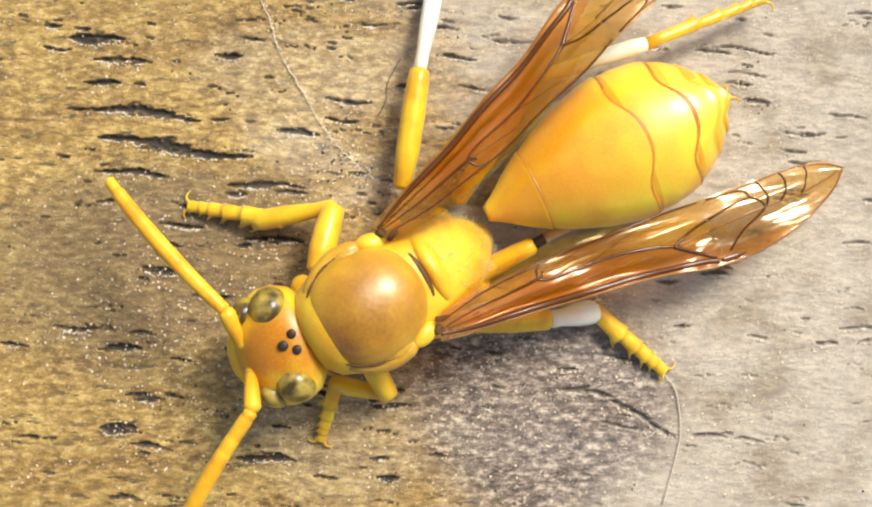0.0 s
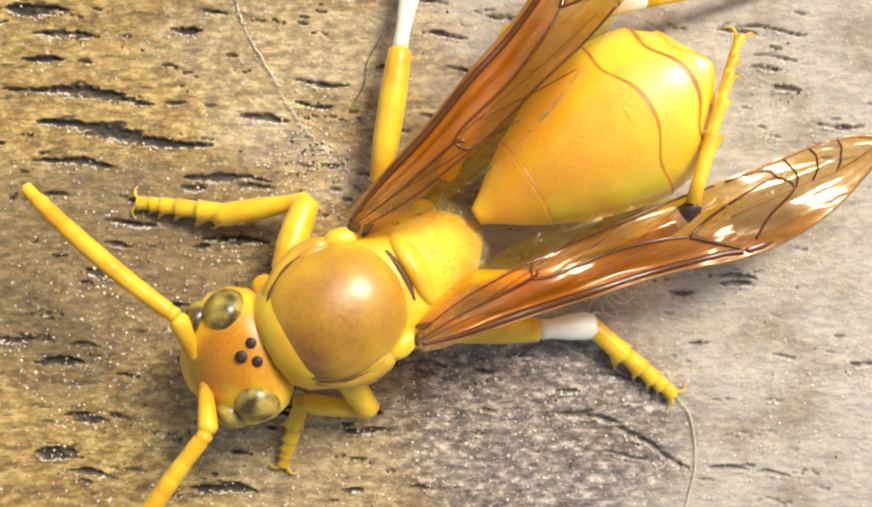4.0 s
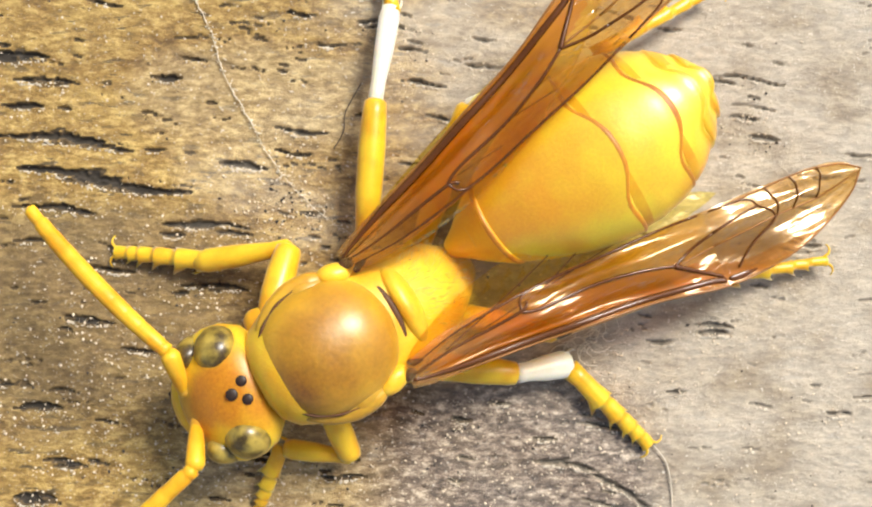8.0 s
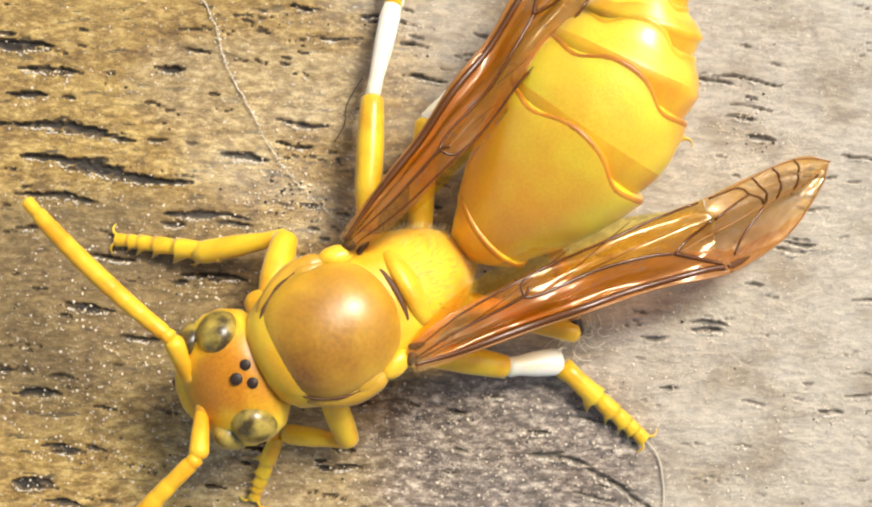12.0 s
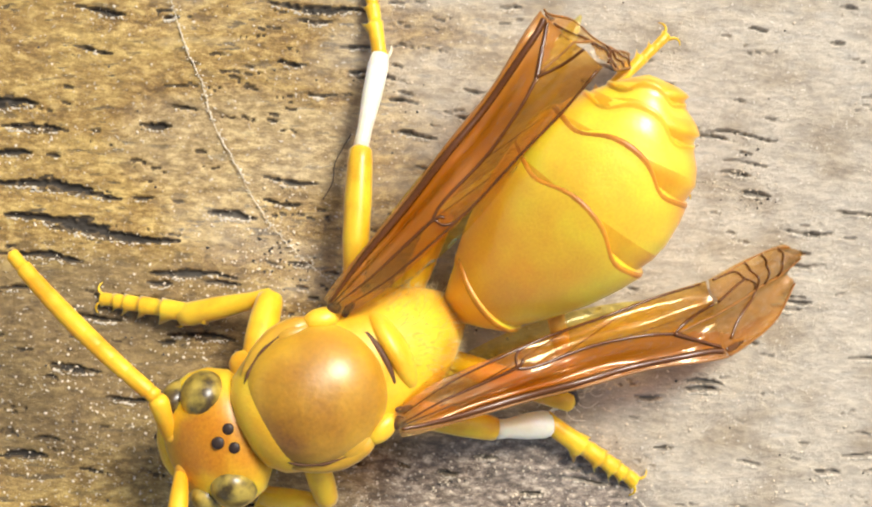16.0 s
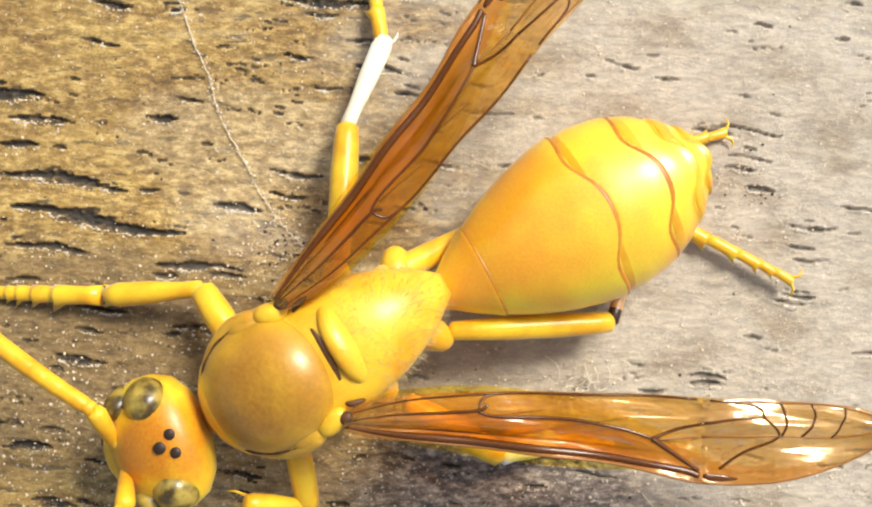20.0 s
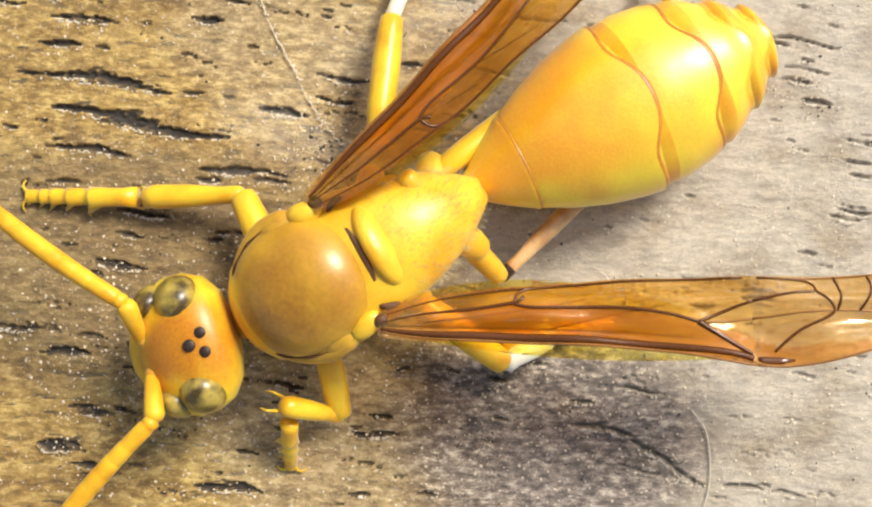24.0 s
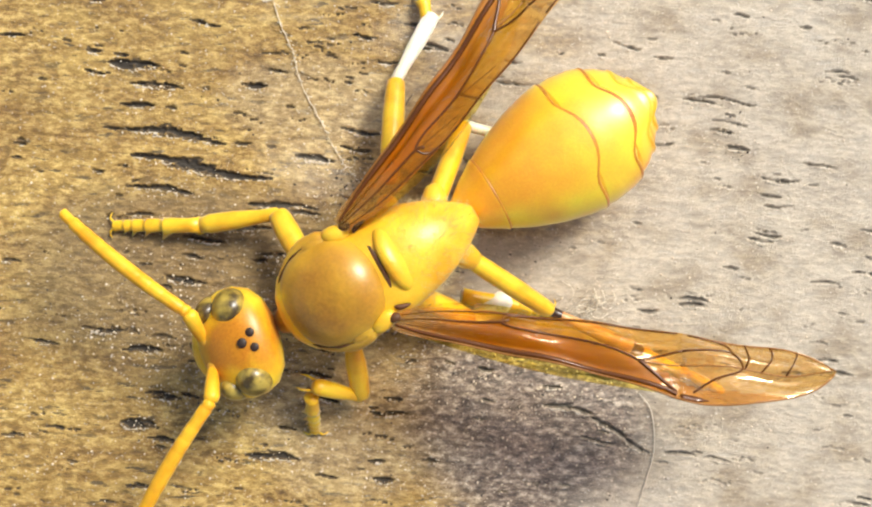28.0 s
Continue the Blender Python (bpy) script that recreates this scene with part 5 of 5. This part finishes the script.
    HIND_RIGHT_LEG = [
        (0, 2.65, 5.14, 2.2, 7.91, 6.67, 2, 12.99, 8.63, 1), (2, 3.11, 6.54, 2.2, 6.85, 6.17, 2, 11.82, 7.42, 1),
        (5, 1.38, 6.13, 2.2, 4.97, 7.37, 2, 9.19, 8.03, 1), (6, 1.16, 5.86, 2.2, 5.76, 8.06, 2, 9.37, 10.28, 1),
        (7, 1.74, 5.86, 2.2, 5.73, 8.08, 2, 9.33, 10.31, 1), (8, 1.11, 5.27, 2.2, 5.49, 7.09, 2, 9.49, 9.29, 1),
        (9, 0.74, 5.1, 2.2, 3.33, 9.39, 2, 4.53, 12.85, 1), (10, 1.69, 5.22, 2.2, 5.68, 8.32, 2, 9.06, 11.33, 1),
        (11, 0.1, 4.79, 2.2, 3.98, 8.74, 2, 6.91, 11.8, 1), (12, -0.38, 4.57, 2.2, 3.48, 8.38, 2, 6.39, 11.71, 1),
        (14.5, -1.08, 3.13, 2.2, 2.39, 6.96, 2, 5.42, 10.23, 1), (15, -1.76, 2.33, 2.2, 0.74, 6.12, 2, 3.34, 9.12, 1),
        (15.5, 0.33, 4.78, 2.2, 3.67, 8.01, 2, 6.55, 11.44, 1), (16, 0.71, 3.46, 2.2, 4.64, 6.09, 2, 10.15, 11.33, 1),
        (17, 0.99, 6.3, 2.2, 3.55, 7.34, 2, 6.92, 11.46, 1), (18, 1.85, 5.87, 2.2, 6.22, 6.05, 2, 13.67, 5.53, 1),
        (19, 1.9, 7.01, 2.2, 5.57, 7.8, 2, 10.71, 11.26, 1), (20, 1.54, 2.45, 1.5, 4.58, 4.35, 1, 8.3, 5.68, 0.5),
        (21, 1.95, 2.55, 2.2, 6.02, 7.01, 2, 7.73, 9.43, 1), (24, 2.52, 4.36, 2.2, 5.68, 6.44, 2, 6.15, 9.43, 1),
        (25, 3.18, 4.81, 2.2, 7.09, 7.35, 2, 7.63, 11.21, 1), (27, 3.81, 5.65, 2.2, 8.7, 8.29, 2, 14.88, 10.89, 1),
        (28, -0.38, 4.87, 1.5, 2.81, 4.13, 1, 5.38, 4.51, 0.5),
    ]
    HIND_LEFT_LEG = [
        (0, 2.58, -1.64, 1.8, 7.02, 0.82, 1.4, 10.23, 3.86, 0.6), (1, 4.4, -0.6, 1.8, 8.5, 1.8, 1.4, 15.2, 3.5, 0.6),
        (2, 3.8, -2.27, 1.8, 8.17, -0.81, 1.4, 10.6, 6.2, 0.6), (5, 5.22, -3.16, 2.5, 7.67, 0.15, 5.5, 9.03, 5.45, 5.5),
        (5.5, 3.36, -4.73, 2, 6.85, -3.08, 3, 12.76, -2.11, 2), (6, 4.07, -4.04, 2.5, 6.89, -0.67, 5, 14.58, 2.89, 4),
        (7, 6.25, -2.63, 2.5, 9.11, -0.27, 5, 14.29, 6.39, 5), (8, 4.32, -2.88, 1.8, 8.4, -1.29, 1.4, 14.1, -0.29, 0.6),
        (9, 1.43, -2.15, 1.8, 6.49, 0.04, 1.4, 12.67, 4.54, 0.6), (10, 1.2, -1.65, 1.8, 4.95, 0.34, 1.4, 9.14, 2.37, 0.6),
        (11, 4.97, -2.88, 1.8, 4.07, 2.36, 1.4, 8.04, 4.68, 0.6), (12, 5.3, -3.07, 1.8, 3.83, 2.18, 1.4, 9.36, 4.43, 0.6),
        (15, 5.13, -3.14, 1.8, 3.71, 2.05, 1.4, 9.25, 4.09, 0.6), (16, 5.38, -3.33, 1.8, 4.35, 1.73, 1.4, 9, 4.24, 0.6),
        (17, 4.49, -1.69, 1.8, 5.92, -0.5, 1.4, 9.64, 4.21, 0.6), (18, 2.57, -1.46, 1.8, 6.99, 0.58, 1.4, 8.92, 2.82, 0.6),
        (19, 4.76, -1.97, 1.8, 6.49, -0.37, 1.4, 6.23, 3.47, 0.6), (20, 6.58, -0.65, 1.8, 6.98, 0.54, 1.4, 12.36, 1.43, 0.6),
        (21, 3.4, -3.56, 1.8, 3.37, -0.59, 1.4, 11.99, 5.43, 0.6), (24, 0.84, -2.48, 1.8, 4.66, 1.58, 1.4, 12.04, 6.92, 0.6),
        (25, 1.39, -2.67, 1.8, 5.93, 0.62, 1.4, 8.1, 6.14, 0.6), (26, 2.2, -0.44, 1.8, 6.43, 0.92, 1.4, 7.9, 6.8, 0.6),
        (27, 2.27, -0.31, 1.8, 6.54, 0.19, 1.4, 7.75, 6.71, 0.6), (28, 3.7, -3.37, 1.8, 6.66, -4.61, 1.4, 9.74, -5.93, 0.6),
    ]
    times = [row[0] for row in BODY]

    def read(table, t):
        a = np.array(table)
        return [float(np.interp(t, a[:, 0], a[:, k])) for k in range(1, a.shape[1])]

    def heading(start, end, roll=0.0):
        """A pose at start whose x axis points to end, upright."""
        d = (Vector(end) - Vector(start)).normalized()
        side = Vector((0, 0, 1)).cross(d).normalized()
        turn = Matrix((d, side, d.cross(side))).transposed().to_4x4()
        return Matrix.Translation(Vector(start) * MM) @ turn @ pose(0, 0, 0, roll)

    rows = {}

    def key(ob, t, m):
        rows.setdefault(ob, []).append((t, m))
    leg_rows = {"front_right": FRONT_RIGHT_LEG, "front_left": FRONT_LEFT_LEG, "middle_right": MIDDLE_RIGHT_LEG, "middle_left": MIDDLE_LEFT_LEG, "hind_right": HIND_RIGHT_LEG, "hind_left": HIND_LEFT_LEG}
    for t in times:
        x, y, z, yaw, nose = read(BODY, t)
        body = pose(x * MM, y * MM, z * MM, 0, -nose, yaw)
        inside = body.inverted()
        key(wasp, t, body)
        x, y, z, yaw = read(HEAD, t)
        skull = pose(x * MM, y * MM, z * MM, 0, 0, yaw) @ pose(0.48 * MM, 0, -1.66 * MM)
        key(head_part, t, inside @ skull)
        for which, table in (("right", RIGHT_ANTENNA), ("left", LEFT_ANTENNA)):
            x, y, z, yaw = read(table, t)
            scape, flagellum = antennae[which]
            s = -1 if which == "right" else 1
            socket = skull @ Vector((1.5 * MM, s * 0.62 * MM, 0.45 * MM)) / MM
            m = heading(socket, (x, y, z))
            key(scape, t, inside @ m)
            elbow = m @ Vector((1.66 * MM, 0, 0)) / MM
            far = elbow + Vector((math.cos(radians(yaw)), math.sin(radians(yaw)), -0.12)) * 6
            key(flagellum, t, m.inverted() @ heading(elbow, far))
        ax, ay, az, bx, by, bz, bend, arch = read(ABDOMEN, t)
        waist, tip = Vector((ax, ay, az)), Vector((bx, by, bz))
        m = heading(tip, waist) @ pose(0, 0, 0, 0, 0, -0.5 * bend) @ pose(0, 0, 0, 0, arch, 0)
        m.translation = waist * MM
        key(abdomen_parts[0], t, inside @ m)
        stretch = ((tip - waist).length / (1 - radians(bend) ** 2 / 22) - LONG) / 4.2
        at = Matrix.Identity(4)
        for k, ob in enumerate(abdomen_parts[1:], 1):
            joint = CUTS[k] * LONG * MM
            at = at @ pose(-joint, 0, 0, 0, -(0.85, 0.15, 0.0, 0.0, 0.0)[k - 1] * arch, 0) @ pose(0, 0, 0, 0, 0, bend / 5) @ pose(joint - (0.0, 1.0, 1.1, 1.1, 1.0)[k - 1] * stretch * MM, 0, 0)
            key(ob, t, at)
        for which, table in (("right", RIGHT_WING), ("left", LEFT_WING)):
            yaw, rise, roll, spread, bend = read(table, t)
            fore, tip, hind = wings[which]
            s = -1 if which == "right" else 1
            root = body @ Vector((-1.75 * MM, s * 2.25 * MM, 1.1 * MM))
            key(fore, t, inside @ Matrix.Translation(root) @ pose(0, 0, 0, 0, -rise, yaw) @ pose(0, 0, 0, s * roll))
            key(tip, t, pose(FOLD * SHORT * MM, 0, 0, 0, bend, 0))
            key(hind, t, inside @ Matrix.Translation(root - Vector((0, 0, 0.25 * MM))) @ pose(0, 0, 0, 0, -rise + 0.5, yaw) @ pose(0, 0, 0, s * (roll + 6)) @ pose(0, 0, 0, 0, 0, s * spread))
        for which, (coxa, femur, tibia, tarsus) in legs.items():
            hip, (thigh, shin, foot), _ = LEGS[which]
            kx, ky, kz, ax, ay, az, tx, ty, tz = read(leg_rows[which], t)
            hip = body @ (Vector(hip) * MM) / MM
            knee, ankle, toe = Vector((kx, ky, kz)), Vector((ax, ay, az)), Vector((tx, ty, tz))
            if which.startswith("hind"):
                heel = knee + (ankle - knee).normalized() * shin
            d = (knee - hip).normalized()
            key(femur, t, inside @ heading(knee - d * thigh, knee))
            key(tibia, t, inside @ heading(knee, ankle))
            if which.startswith("hind"):
                key(tarsus, t, inside @ heading(heel, toe))
            else:
                d = (toe - ankle).normalized()
                key(tarsus, t, inside @ heading(toe - d * foot, toe))
    for ob, list_of_rows in rows.items():
        walk(ob, list_of_rows)


motions()
